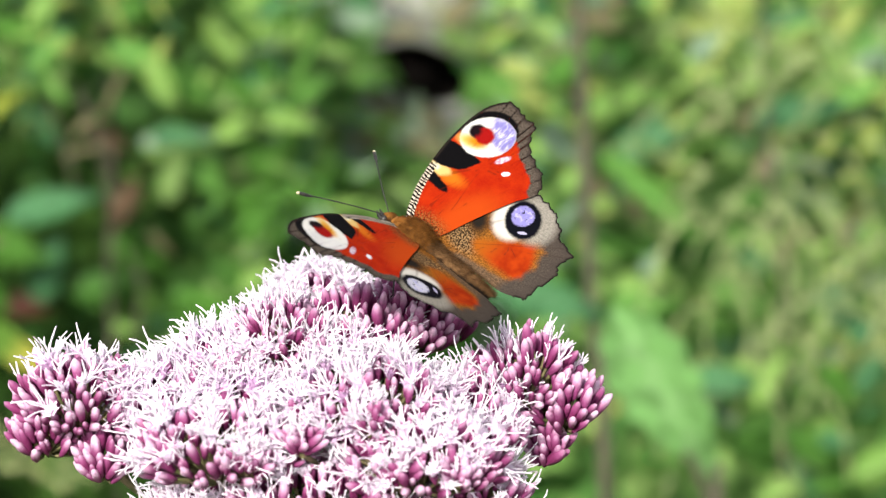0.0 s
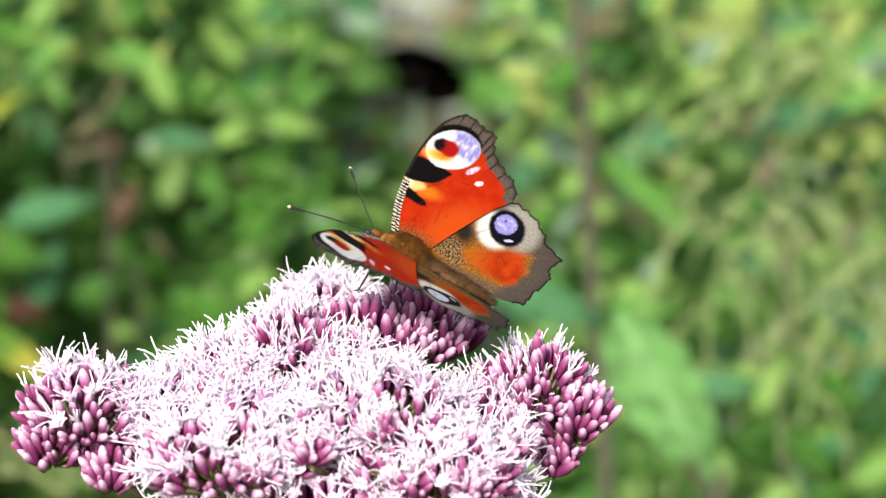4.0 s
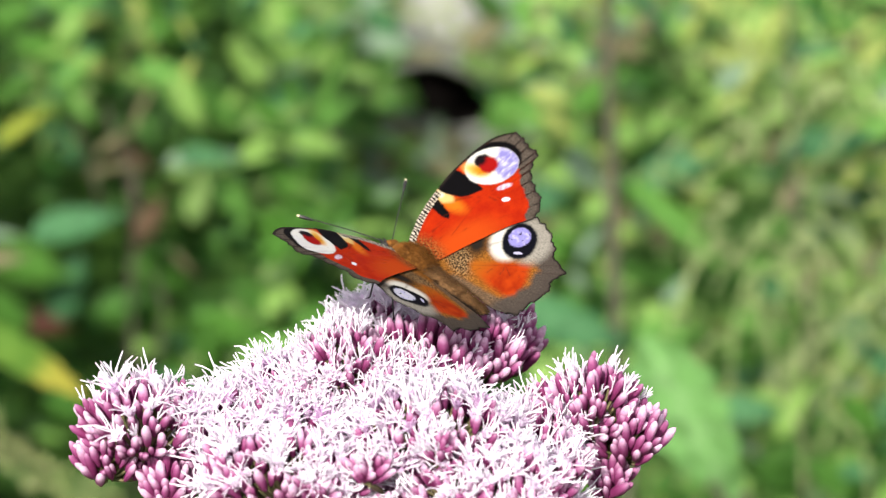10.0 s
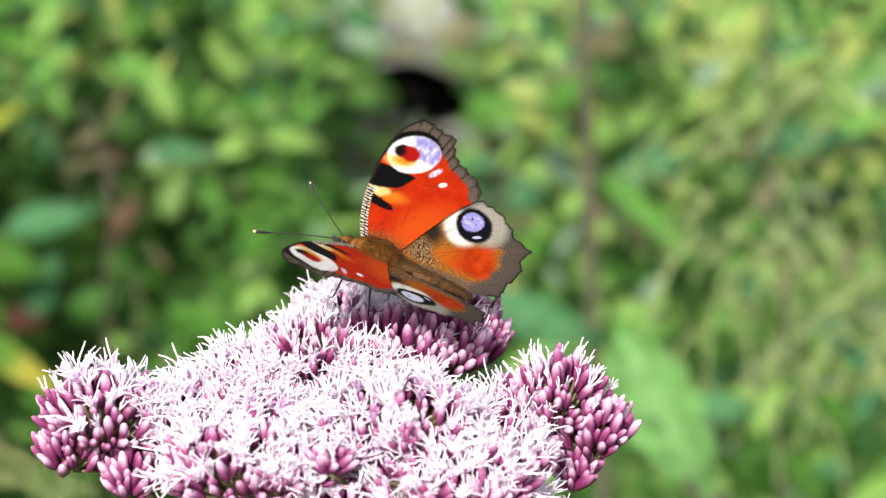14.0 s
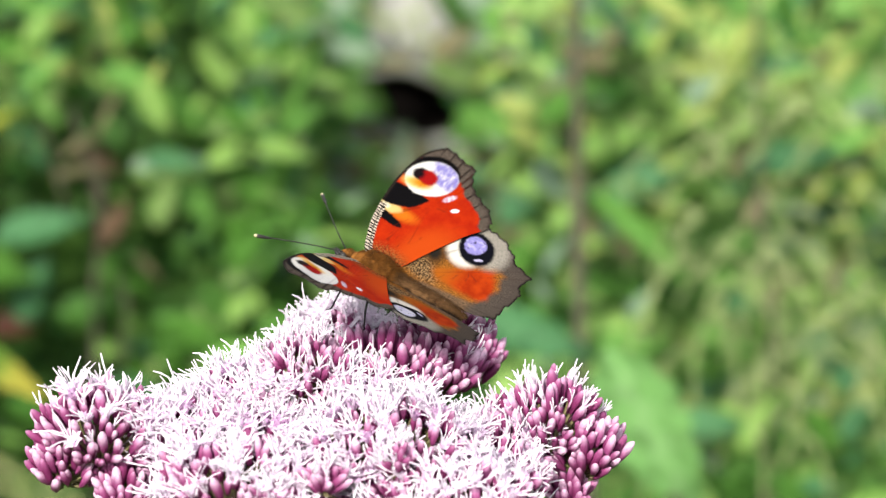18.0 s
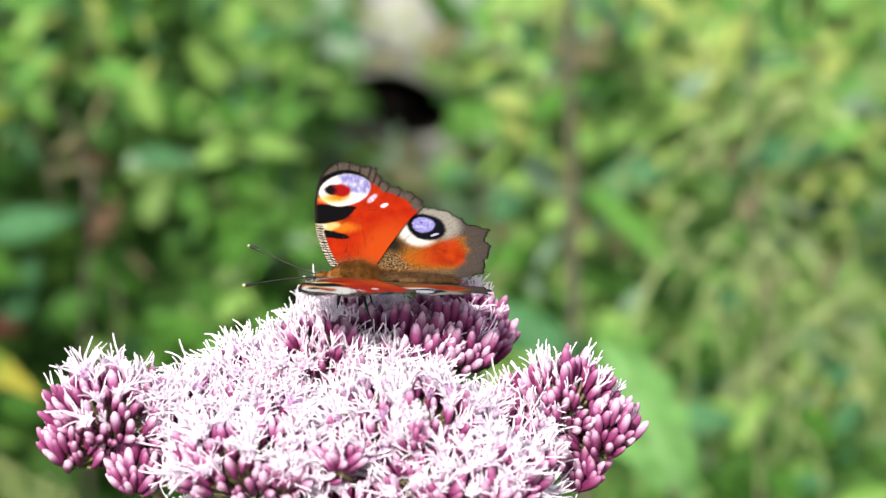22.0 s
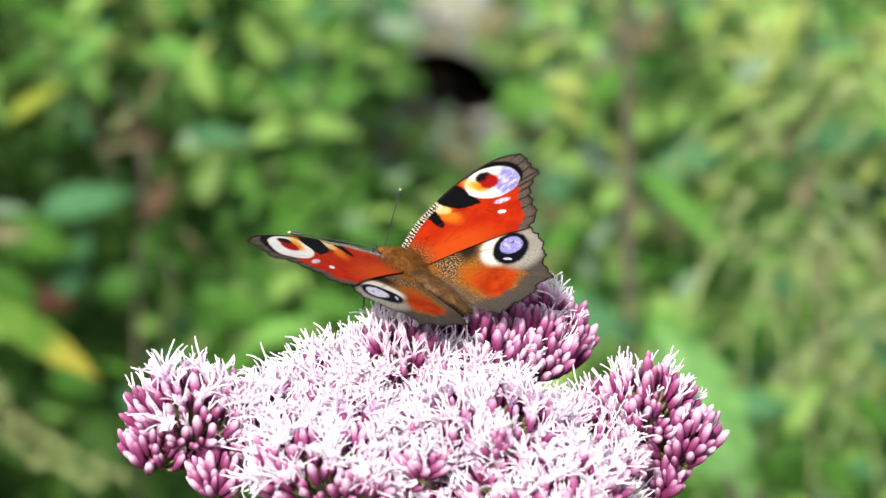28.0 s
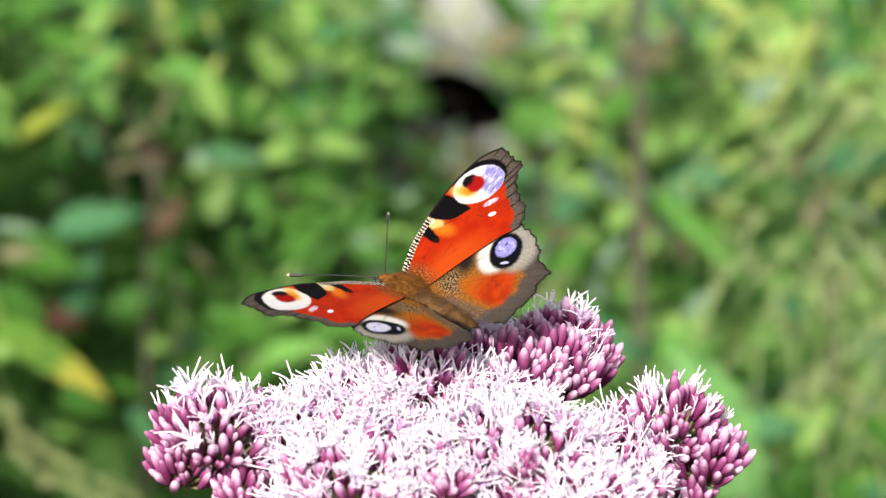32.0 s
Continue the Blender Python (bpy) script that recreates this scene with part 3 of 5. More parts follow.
leaf_at(left_weed, -0.214, 0.701, 1.032, 0.040, 0.024, 30, "green", 0.75)
leaf_at(left_weed, -0.171, 0.690, 0.990, 0.030, 0.016, 60, "olive", 0.75)
leaf_at(left_weed, -0.135, 0.719, 1.020, 0.033, 0.022, -50, "blue", 0.75)
leaf_at(left_weed, -0.116, 0.666, 0.896, 0.043, 0.024, 20, "green", 0.75)
leaf_at(left_weed, -0.212, 0.645, 0.900, 0.032, 0.019, -30, "green", 0.75)
leaf_at(left_weed, -0.098, 0.696, 1.009, 0.032, 0.022, -60, "lime", 0.75)
leaf_at(left_weed, -0.145, 0.689, 0.906, 0.038, 0.022, -20, "green", 0.75)
leaf_at(middle_weed, -0.089, 0.742, 0.986, 0.051, 0.034, 60, "blue", 0.75)
leaf_at(middle_weed, -0.091, 0.682, 0.954, 0.040, 0.024, 40, "green", 0.75)
leaf_at(middle_weed, -0.059, 0.719, 0.899, 0.042, 0.025, -30, "green", 0.75)
leaf_at(middle_weed, -0.074, 0.696, 0.928, 0.041, 0.025, 30, "green", 0.75)
leaf_at(middle_weed, -0.057, 0.730, 0.940, 0.039, 0.025, 70, "lime", 0.75)
leaf_at(middle_weed, -0.078, 0.720, 1.019, 0.036, 0.022, -30, "green", 0.75)
leaf_at(middle_weed, -0.099, 0.674, 0.926, 0.043, 0.024, 0, "green", 0.75)
leaf_at(middle_weed, -0.038, 0.772, 0.902, 0.047, 0.026, -20, "blue", 0.75)
leaf_at(middle_weed, -0.056, 0.807, 0.955, 0.036, 0.024, 10, "green", 0.75)
leaf_at(middle_weed, 0.016, 0.795, 0.986, 0.035, 0.018, -20, "olive", 0.75)
leaf_at(middle_weed, 0.037, 0.800, 1.003, 0.044, 0.023, 30, "olive", 0.75)
leaf_at(middle_weed, 0.033, 0.770, 0.967, 0.046, 0.023, 20, "green", 0.75)
leaf_at(middle_weed, 0.047, 0.683, 0.949, 0.035, 0.022, 50, "blue", 0.75)
leaf_at(middle_weed, 0.019, 0.820, 0.999, 0.033, 0.018, 60, "blue", 0.75)
leaf_at(middle_weed, 0.046, 0.676, 0.923, 0.040, 0.022, 60, "green", 0.75)
leaf_at(middle_weed, 0.045, 0.795, 0.983, 0.038, 0.020, -40, "fresh", 0.75)
leaf_at(right_weed, 0.062, 0.685, 0.957, 0.026, 0.018, -45, "pale", 0.75)
leaf_at(right_weed, 0.096, 0.637, 0.970, 0.047, 0.018, 25, "blue", 0.75)
leaf_at(right_weed, 0.095, 0.562, 0.961, 0.061, 0.016, -38, "fresh", 0.75)
leaf_at(right_weed, 0.046, 0.522, 0.929, 0.057, 0.026, -15, "blue", 0.75)
leaf_at(right_weed, 0.121, 0.560, 0.875, 0.035, 0.011, 0, "pale", 0.75)
leaf_at(right_weed, 0.080, 0.571, 0.917, 0.035, 0.022, 20, "lime", 0.75)
leaf_at(right_weed, 0.128, 0.694, 0.987, 0.043, 0.022, 15, "lime", 0.75)
leaf_at(right_weed, 0.162, 0.592, 0.990, 0.045, 0.020, 10, "blue", 0.75)
leaf_at(right_weed, 0.156, 0.801, 0.998, 0.050, 0.032, 0, "limeyellow", 0.75)
leaf_at(right_weed, 0.190, 0.749, 0.995, 0.042, 0.028, 60, "limeyellow", 0.75)
leaf_at(right_weed, 0.182, 0.635, 0.956, 0.036, 0.021, 40, "green", 0.75)
leaf_at(right_weed, 0.184, 0.617, 0.891, 0.036, 0.021, -30, "blue", 0.75)
leaf_at(right_weed, 0.147, 0.606, 0.852, 0.049, 0.026, -20, "green", 0.75)
leaf_at(right_weed, 0.119, 0.746, 0.991, 0.042, 0.025, -20, "olive", 0.75)
leaf_at(right_weed, 0.100, 0.743, 0.980, 0.039, 0.020, 30, "fresh", 0.75)
leaf_at(right_weed, 0.091, 0.624, 0.923, 0.039, 0.021, -10, "green", 0.75)
leaf_at(right_weed, 0.161, 0.694, 0.987, 0.038, 0.022, 30, "lime", 0.75)
leaf_at(right_weed, 0.128, 0.683, 0.948, 0.040, 0.019, 20, "lime", 0.75)
leaf_at(right_weed, 0.178, 0.604, 0.841, 0.047, 0.023, 20, "green", 0.75)
leaf_at(right_weed, 0.146, 0.665, 0.877, 0.046, 0.024, 30, "green", 0.75)
leaf_at(right_weed, 0.104, 0.801, 1.001, 0.047, 0.026, 10, "olive", 0.75)
leaf_at(right_weed, 0.108, 0.600, 0.830, 0.041, 0.023, 10, "green", 0.75)
leaf_at(right_weed, 0.173, 0.668, 0.887, 0.040, 0.022, -30, "lime", 0.75)
leaf_at(left_weed, -0.142, 0.620, 1.004, 0.030, 0.005, 70, "dry", 0.8)
leaf_at(left_weed, -0.155, 0.620, 0.988, 0.024, 0.006, 40, "dry", 0.8)
leaf_at(left_weed, -0.148, 0.630, 0.977, 0.022, 0.014, -30, "brown", 0.8)
leaf_at(left_weed, -0.157, 0.620, 0.975, 0.026, 0.005, 20, "dry", 0.8)
leaf_at(left_weed, -0.138, 0.600, 0.956, 0.026, 0.010, 60, "brown", 0.8)
leaf_at(left_weed, -0.145, 0.640, 1.034, 0.030, 0.003, 60, "dry", 0.8)
leaf_at(left_weed, -0.186, 0.600, 0.907, 0.018, 0.012, 10, "rust", 0.8)
leaf_at(left_weed, -0.126, 0.620, 0.930, 0.020, 0.004, -50, "dry", 0.8)
leaf_at(left_weed, -0.116, 0.600, 0.966, 0.026, 0.016, 70, "olive", 0.8)
leaf_at(left_weed, -0.192, 0.600, 0.9986, 0.030, 0.015, 35, "yellow", 0.5)
leaf_at(left_weed, -0.2059, 0.600, 0.9497, 0.022, 0.006, 0, "pale", 0.8)
leaf_at(left_weed, -0.2050, 0.600, 0.9381, 0.020, 0.010, 10, "dry", 0.8)
leaf_at(left_weed, -0.119, 0.600, 1.008, 0.028, 0.014, -60, "lime", 0.8)
leaf_at(left_weed, -0.111, 0.600, 0.984, 0.028, 0.012, -5, "blue", 0.8)
leaf_at(middle_weed, -0.074, 0.720, 1.017, 0.026, 0.014, 80, "brown", 0.8)
leaf_at(middle_weed, -0.087, 0.720, 1.017, 0.018, 0.014, 30, "pale", 0.8)
leaf_at(middle_weed, -0.051, 0.740, 0.986, 0.028, 0.020, 50, "pale", 0.8)
leaf_at(middle_weed, -0.040, 0.740, 1.000, 0.026, 0.022, 30, "fresh", 0.8)
leaf_at(middle_weed, -0.037, 0.760, 0.944, 0.026, 0.016, 20, "dry", 0.8)
leaf_at(middle_weed, -0.039, 0.740, 0.937, 0.024, 0.016, -10, "pale", 0.8)
leaf_at(middle_weed, 0.013, 0.800, 1.003, 0.030, 0.020, 40, "dry", 0.8)
leaf_at(middle_weed, -0.017, 0.820, 0.989, 0.030, 0.010, 10, "dry", 0.8)
leaf_at(middle_weed, 0.035, 0.800, 0.940, 0.030, 0.016, -10, "dry", 0.8)
leaf_at(middle_weed, 0.031, 0.800, 0.982, 0.030, 0.014, 20, "olive", 0.8)
leaf_at(right_weed, 0.048, 0.700, 0.993, 0.022, 0.012, 60, "brown", 0.8)
leaf_at(right_weed, 0.085, 0.700, 1.017, 0.026, 0.016, 30, "dry", 0.8)
leaf_at(right_weed, 0.118, 0.700, 1.003, 0.024, 0.014, -30, "dry", 0.8)
leaf_at(right_weed, 0.149, 0.600, 0.968, 0.024, 0.012, 60, "dry", 0.8)
leaf_at(right_weed, 0.155, 0.580, 0.934, 0.024, 0.010, 70, "dry", 0.8)
leaf_at(right_weed, 0.139, 0.600, 0.989, 0.022, 0.010, 80, "dry", 0.8)
leaf_at(right_weed, 0.134, 0.680, 1.014, 0.036, 0.024, 10, "limeyellow", 0.8)
leaf_at(right_weed, 0.177, 0.680, 1.008, 0.034, 0.022, 20, "limeyellow", 0.8)
leaf_at(right_weed, 0.094, 0.600, 0.976, 0.038, 0.020, 25, "blue", 0.8)
leaf_at(right_weed, 0.057, 0.620, 0.972, 0.024, 0.016, -45, "pale", 0.8)
leaf_at(right_weed, 0.086, 0.560, 0.913, 0.040, 0.020, 10, "fresh", 0.8)
leaf_at(right_weed, 0.119, 0.500, 0.899, 0.030, 0.016, 0, "blue", 0.8)
leaf_at(right_weed, 0.138, 0.500, 0.899, 0.030, 0.010, 65, "lime", 0.8)
leaf_at(right_weed, 0.098, 0.660, 1.029, 0.030, 0.016, 30, "lime", 0.8)
leaf_at(broad_weed, 0.089, 0.417, 0.918, 0.086, 0.040, -62, "bright", 0.90)
leaf_at(yellowing_weed, -0.170, 0.467, 0.931, 0.056, 0.018, -35, "yellowing", 0.80)
leaf_at(yellowing_weed, -0.199, 0.467, 0.933, 0.045, 0.018, 20, "lime", 0.70)
stem_of(right_weed, [(0.070, 0.503, 0.802), (0.067, 0.532, 0.909), (0.065, 0.546, 0.965), (0.064, 0.562, 1.023), (0.063, 0.576, 1.076)], 0.0028)
stem_of(right_weed, [(0.148, 0.531, 0.842), (0.146, 0.556, 0.936), (0.143, 0.578, 1.018), (0.142, 0.593, 1.072)], 0.0012)
stem_of(left_weed, [(-0.155, 0.641, 0.804), (-0.155, 0.675, 0.935), (-0.156, 0.696, 1.013), (-0.157, 0.709, 1.060)], 0.0013)
stem_of(middle_weed, [(-0.066, 0.689, 0.785), (-0.065, 0.725, 0.921), (-0.060, 0.760, 1.051)], 0.0018)
stem_of(broad_weed, [(0.107, 0.401, 0.823), (0.106, 0.414, 0.869), (0.100, 0.419, 0.890), (0.095, 0.421, 0.896)], 0.0018)
stem_of(yellowing_weed, [(-0.228, 0.465, 0.848), (-0.220, 0.483, 0.914), (-0.199, 0.489, 0.936)], 0.0018)
for k in range(2):                                         # bending grass heads
    pts = [(-0.2058 + 0.003 * k, 0.49, 0.8998 - 0.014 * k), (-0.1854, 0.49, 0.8892 - 0.012 * k), (-0.1649, 0.49, 0.8762 - 0.008 * k), (-0.1408 - 0.012 * k, 0.49, 0.8643 - 0.004 * k)]
    grass_head(grass_stalk, pts, 60 + k)


def hollow(x, y, z):
    """True in the shaded gaps between the weeds, which widen away from the path."""
    k = (y + 0.484) / 1.16
    for hx, hz, r in HOLLOWS:
        if ((x - hx * k) / (r + 0.007)) ** 2 + ((z - 1.22 - (hz - 1.22) * k) / (r * 0.8 + 0.007)) ** 2 < k * k:
            return y < 0.95
    return False


def fill(plant, count, x0, x1, y0, y1, z0, z1, keys, size, seed):
    """More leaves of a plant, all about it, turned every way."""
    rng = random.Random(seed)
    for _ in range(count):
        L = size * rng.uniform(0.5, 1.5)
        x, y, z = rng.uniform(x0, x1), rng.uniform(y0, y1), rng.uniform(z0, z1)
        args = (L, L * rng.uniform(0.3, 0.65), rng.uniform(-75, 75), rng.choice(keys), rng.uniform(0.2, 0.85))
        if not hollow(x, y, z):
            leaf_at(plant, x, y, z, *args)


HOLLOWS = ((-0.133, 0.925, 0.016), (-0.152, 0.985, 0.017), (-0.213, 0.963, 0.013), (-0.184, 0.884, 0.014), (0.130, 0.930, 0.007), (-0.218, 0.944, 0.026), (-0.137, 0.915, 0.027), (-0.163, 0.907, 0.016), (-0.228, 0.863, 0.021), (-0.188, 0.870, 0.020), (-0.148, 0.980, 0.020), (-0.164, 0.954, 0.013), (-0.104, 1.011, 0.010), (0.112, 0.863, 0.012), (0.153, 0.976, 0.010), (0.158, 0.877, 0.016), (0.126, 0.908, 0.014), (0.076, 0.886, 0.013), (0.094, 0.999, 0.010), (-0.207, 1.028, 0.013))
fill(left_weed, 180, -0.27, -0.07, 0.6, 0.78, 0.84, 1.0, ("green", "green", "blue", "olive", "green", "lime"), 0.025, 51)
fill(left_weed, 90, -0.27, -0.13, 0.64, 0.8, 1.0, 1.045, ("green", "green", "blue", "green", "green"), 0.027, 56)
fill(middle_weed, 75, -0.1, 0.0, 0.74, 0.82, 0.84, 0.94, ("fresh", "fresh", "blue", "green"), 0.028, 52)
fill(middle_weed, 50, -0.1, -0.06, 0.76, 0.86, 0.9, 1.04, ("fresh", "blue", "fresh", "lime", "pale"), 0.026, 54)
fill(middle_weed, 34, -0.06, 0.03, 0.8, 0.86, 0.87, 0.928, ("green", "fresh", "blue", "pale"), 0.024, 57)
fill(middle_weed, 14, 0.012, 0.04, 0.82, 0.86, 0.92, 1.05, ("green", "fresh", "blue"), 0.024, 59)
fill(middle_weed, 50, 0.025, 0.09, 0.74, 0.84, 0.88, 1.05, ("pale", "fresh", "blue", "lime", "dry"), 0.026, 55)
fill(right_weed, 260, 0.05, 0.25, 0.6, 0.76, 0.84, 1.05, ("green", "pale", "fresh", "lime", "olive", "limeyellow", "blue"), 0.025, 53)
fill(middle_weed, 16, 0.02, 0.05, 0.8, 0.86, 0.93, 1.06, ("fresh", "pale", "lime"), 0.026, 60)
fill(middle_weed, 40, 0.03, 0.1, 0.66, 0.74, 0.95, 1.04, ("pale", "limeyellow", "dry", "fresh"), 0.022, 62)
fill(broad_weed, 34, 0.13, 0.22, 0.5, 0.58, 0.83, 0.9, ("green", "blue", "green", "lime"), 0.026, 63)
for k in range(4):                                         # dry stalks before the trunk
    strand_of(middle_weed, [(-0.06 + 0.025 * k, 0.85, 1.03 - 0.008 * k), (-0.045 + 0.025 * k, 0.85, 1.012 - 0.01 * k), (-0.02 + 0.022 * k, 0.85, 1.005 - 0.012 * k), (0.0 + 0.02 * k, 0.85, 1.012 - 0.016 * k)], 0.0012)
fill(middle_weed, 16, -0.03, 0.045, 0.72, 0.8, 0.9, 0.945, ("pale", "dry", "fresh"), 0.024, 64)
for i, (x, z) in enumerate(((-0.158, 1.005), (-0.15, 0.985), (-0.172, 1.0), (-0.14, 0.93))):   # dry straws leaning in the gaps
    strand_of(left_weed, [(x, 0.61, z), (x + 0.006, 0.606, z - 0.014), (x + 0.010 - 0.006 * (i % 2), 0.604, z - 0.030), (x + 0.012 - 0.010 * (i % 2), 0.604, z - 0.05)], 0.0007, M_STEM)
fill(left_weed, 150, -0.27, -0.06, 0.6, 0.72, 0.86, 1.045, ("green", "lime", "olive", "lime", "blue", "fresh"), 0.017, 71)
fill(left_weed, 60, -0.26, -0.12, 0.6, 0.68, 0.985, 1.05, ("lime", "olive", "fresh", "limeyellow"), 0.02, 75)
fill(left_weed, 60, -0.115, -0.05, 0.6, 0.72, 0.93, 1.04, ("fresh", "green", "olive", "lime", "blue"), 0.026, 72)
leaf_at(middle_weed, -0.037, 0.780, 0.936, 0.026, 0.020, 20, "pale", 0.8)
leaf_at(middle_weed, -0.028, 0.790, 0.952, 0.034, 0.014, -8, "dry", 0.8)
fill(middle_weed, 45, -0.05, 0.035, 0.74, 0.82, 0.90, 0.948, ("pale", "fresh", "pale", "dry", "blue"), 0.026, 78)
fill(middle_weed, 40, -0.085, -0.035, 0.70, 0.80, 0.94, 1.03, ("fresh", "pale", "olive", "blue", "pale"), 0.026, 77)
fill(middle_weed, 45, -0.088, -0.03, 0.60, 0.70, 0.895, 0.955, ("fresh", "lime", "green", "fresh", "pale"), 0.028, 79)
fill(left_weed, 50, -0.125, -0.04, 0.57, 0.67, 0.87, 0.965, ("green", "green", "fresh", "olive", "green"), 0.027, 76)
fill(middle_weed, 70, -0.1, 0.0, 0.7, 0.8, 0.86, 0.95, ("fresh", "green", "olive", "lime"), 0.017, 73)
fill(right_weed, 260, 0.03, 0.24, 0.56, 0.7, 0.84, 1.05, ("olive", "lime", "lime", "limeyellow", "limeyellow", "pale", "dry"), 0.015, 74)
srng = random.Random(8)
for i in range(80):
    low = i < 55
    x, z = (srng.uniform(0.112, 0.205), srng.uniform(0.88, 0.985)) if low else (srng.uniform(0.09, 0.2), srng.uniform(0.98, 1.05))
    y = srng.uniform(0.50, 0.60)
    s = srng.choice((-1, 1))
    drop = srng.uniform(0.02, 0.05) if low else srng.uniform(0.012, 0.03)
    w = srng.uniform(0.5, 1.3)
    strand_of(right_weed, [(x, y, z), (x + s * 0.009 * w, y - 0.004, z - 0.005), (x + s * 0.016 * w, y - 0.006, z - drop * 0.5), (x + s * w * srng.uniform(0.014, 0.026), y - 0.006, z - drop)], 0.0007)

# an old grey trunk with a knot hole
def trunk():
    rng = random.Random(4)
    tr = thing("old_trunk", pose(-0.018, 0.93, 0), "old grey weathered trunk with a dark knot hole", "tree trunk")
    nz, na, top = 300, 70, 1.7
    vs, fs = [], []
    hz, hx = 0.954, 0.010
    for i in range(nz + 1):
        z = top * i / nz
        for k in range(na):
            a = 2 * math.pi * k / na
            r = 0.062 - 0.006 * z + 0.02 * math.exp(-z * 6) + 0.003 * math.sin(5 * a + z * 4) + 0.002 * math.sin(11 * a - z * 9) + rng.uniform(-0.0012, 0.0012)
            vs.append((r * math.sin(a), -r * math.cos(a), z))
    n = len(vs)
    for i in range(nz):
        for k in range(na):
            f = (i * na + k, i * na + (k + 1) % na, i * na + na + (k + 1) % na, i * na + na + k)
            c = sum((Vector(vs[q]) for q in f), Vector()) / 4
            rag = 1 + 0.3 * math.sin(c.x * 400 + c.z * 700) * math.sin(c.z * 420 - c.x * 150)
            inside = c.y < 0 and (((c.x - hx) / 0.032) ** 2 + ((c.z - hz + 0.25 * (c.x - hx)) / 0.02) ** 2 < rag or ((c.x + 0.016) / 0.017) ** 2 + ((c.z - 0.976) / 0.016) ** 2 < rag)
            if not inside:
                fs.append(f)
    fs.append(tuple(reversed(range(na))))
    fs.append(tuple(range(n - na, n)))
    part("bark", mesh_of("bark", vs, fs, [M_BARK]), tr, "grey furrowed bark")
    # added near-black sheet behind the opening, its colour stands in for shade
    shade_sheet = []
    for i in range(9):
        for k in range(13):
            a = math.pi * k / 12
            shade_sheet.append((0.045 * math.cos(a), 0.03 * math.sin(a) - 0.03, 0.91 + 0.0125 * i))
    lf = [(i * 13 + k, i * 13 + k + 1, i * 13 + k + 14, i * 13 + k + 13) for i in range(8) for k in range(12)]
    part("hollow_lining", mesh_of("hollow_lining", shade_sheet, lf, [M_HOLE_DARK]), tr, "near-black sheet standing in for the hole's shade")
    ring = []
    for k in range(25):
        a = 2 * math.pi * k / 24
        x, z = hx + 0.032 * math.cos(a), hz + 0.02 * math.sin(a) - 0.008 * math.cos(a)
        ring.append((x, -math.sqrt(max(0.054 ** 2 - x * x, 0)) - 0.001, z))
    part("knot_rim", tube_mesh("knot_rim", ring, [0.0035 + 0.0008 * math.sin(k * 1.7) for k in range(25)], M_BARK, 8), tr, "swollen rim of the knot hole")


M_BARK = grained("grey_bark", (0.15, 0.16, 0.13), (0.40, 0.395, 0.355), 30, 0.9, 0.1, 0.9)
# painted darkness of the knot hole
M_HOLE_DARK = grained("hole_darkness", (0.002, 0.0016, 0.0014), (0.009, 0.007, 0.006), 60, 0.95, 0.05, 0.6)
trunk()


# the mass of undergrowth behind, too dense to tell its leaves apart
def undergrowth(name, x0, x1, y0, y1, z0, z1, count, mat, size, seed, lean, label):
    rng = random.Random(seed)
    V, Fc, A, off = [], [], [], 0
    for i in range(count):
        y = y0 + (y1 - y0) * rng.random()
        x = (x0 + (x1 - x0) * rng.random()) * (0.6 + 0.7 * (y - 0.5))
        z = z0 + (z1 - z0) * rng.random() - 0.14 * (y - 0.8)
        if hollow(x, y, z):
            continue
        L = size * rng.uniform(0.6, 1.4)
        W = L * rng.uniform(0.4, 0.65)
        yaw, pit, rol = rng.uniform(0, 6.283), rng.uniform(-0.5, 0.5), rng.uniform(-0.5, 0.5)
        m = Matrix.Translation((x, y, z)) @ Matrix.Rotation(lean * rng.uniform(0.5, 1.3), 4, 'X') @ Euler((rol, pit, yaw)).to_matrix().to_4x4()
        for t, w, d in ((0, 0.03, 0), (0.2, 0.36, 0.02), (0.45, 0.5, 0.0), (0.75, 0.3, -0.08), (1.0, 0.02, -0.2)):
            for k in (-1, 0, 1):
                V.append(tuple(m @ Vector((L * t, k * w * W, L * d + abs(k) * w * W * 0.3))))
                A.append(abs(k) * 0.5 + 0.01)
        for r in range(4):
            for k in range(2):
                a = off + r * 3 + k
                Fc.append((a, a + 3, a + 4, a + 1))
        off += 15
    ob = new(name, mesh_of(name, V, Fc, [mat], None, {"vein": A}))
    tagged(ob, label, "undergrowth", "", "stuff")


# first green is darkened: the shade of the left gaps is in its colour
U_SHADE = many_leaves("undergrowth_shade_dark", (0.012, 0.038, 0.004), (0.048, 0.108, 0.015))
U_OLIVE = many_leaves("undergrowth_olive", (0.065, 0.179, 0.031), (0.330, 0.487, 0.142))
U_MID = many_leaves("undergrowth_mid", (0.042, 0.143, 0.023), (0.135, 0.297, 0.070))
U_FRESH = many_leaves("undergrowth_fresh", (0.070, 0.190, 0.030), (0.176, 0.320, 0.080))
undergrowth("undergrowth_left", -0.5, -0.13, 0.68, 1.4, 0.55, 1.06, 3200, U_SHADE, 0.027, 31, 0.7, "dense green leaves of mixed weeds, coloured dark for shade")
undergrowth("undergrowth_middle", -0.17, 0.12, 0.8, 0.95, 0.5, 0.9, 650, U_MID, 0.03, 36, 0.8, "green leaves in front of the trunk")
undergrowth("undergrowth_back", -0.2, 0.14, 1.0, 1.7, 0.5, 1.15, 900, U_MID, 0.036, 32, 0.7, "dense green leaves behind the trunk")
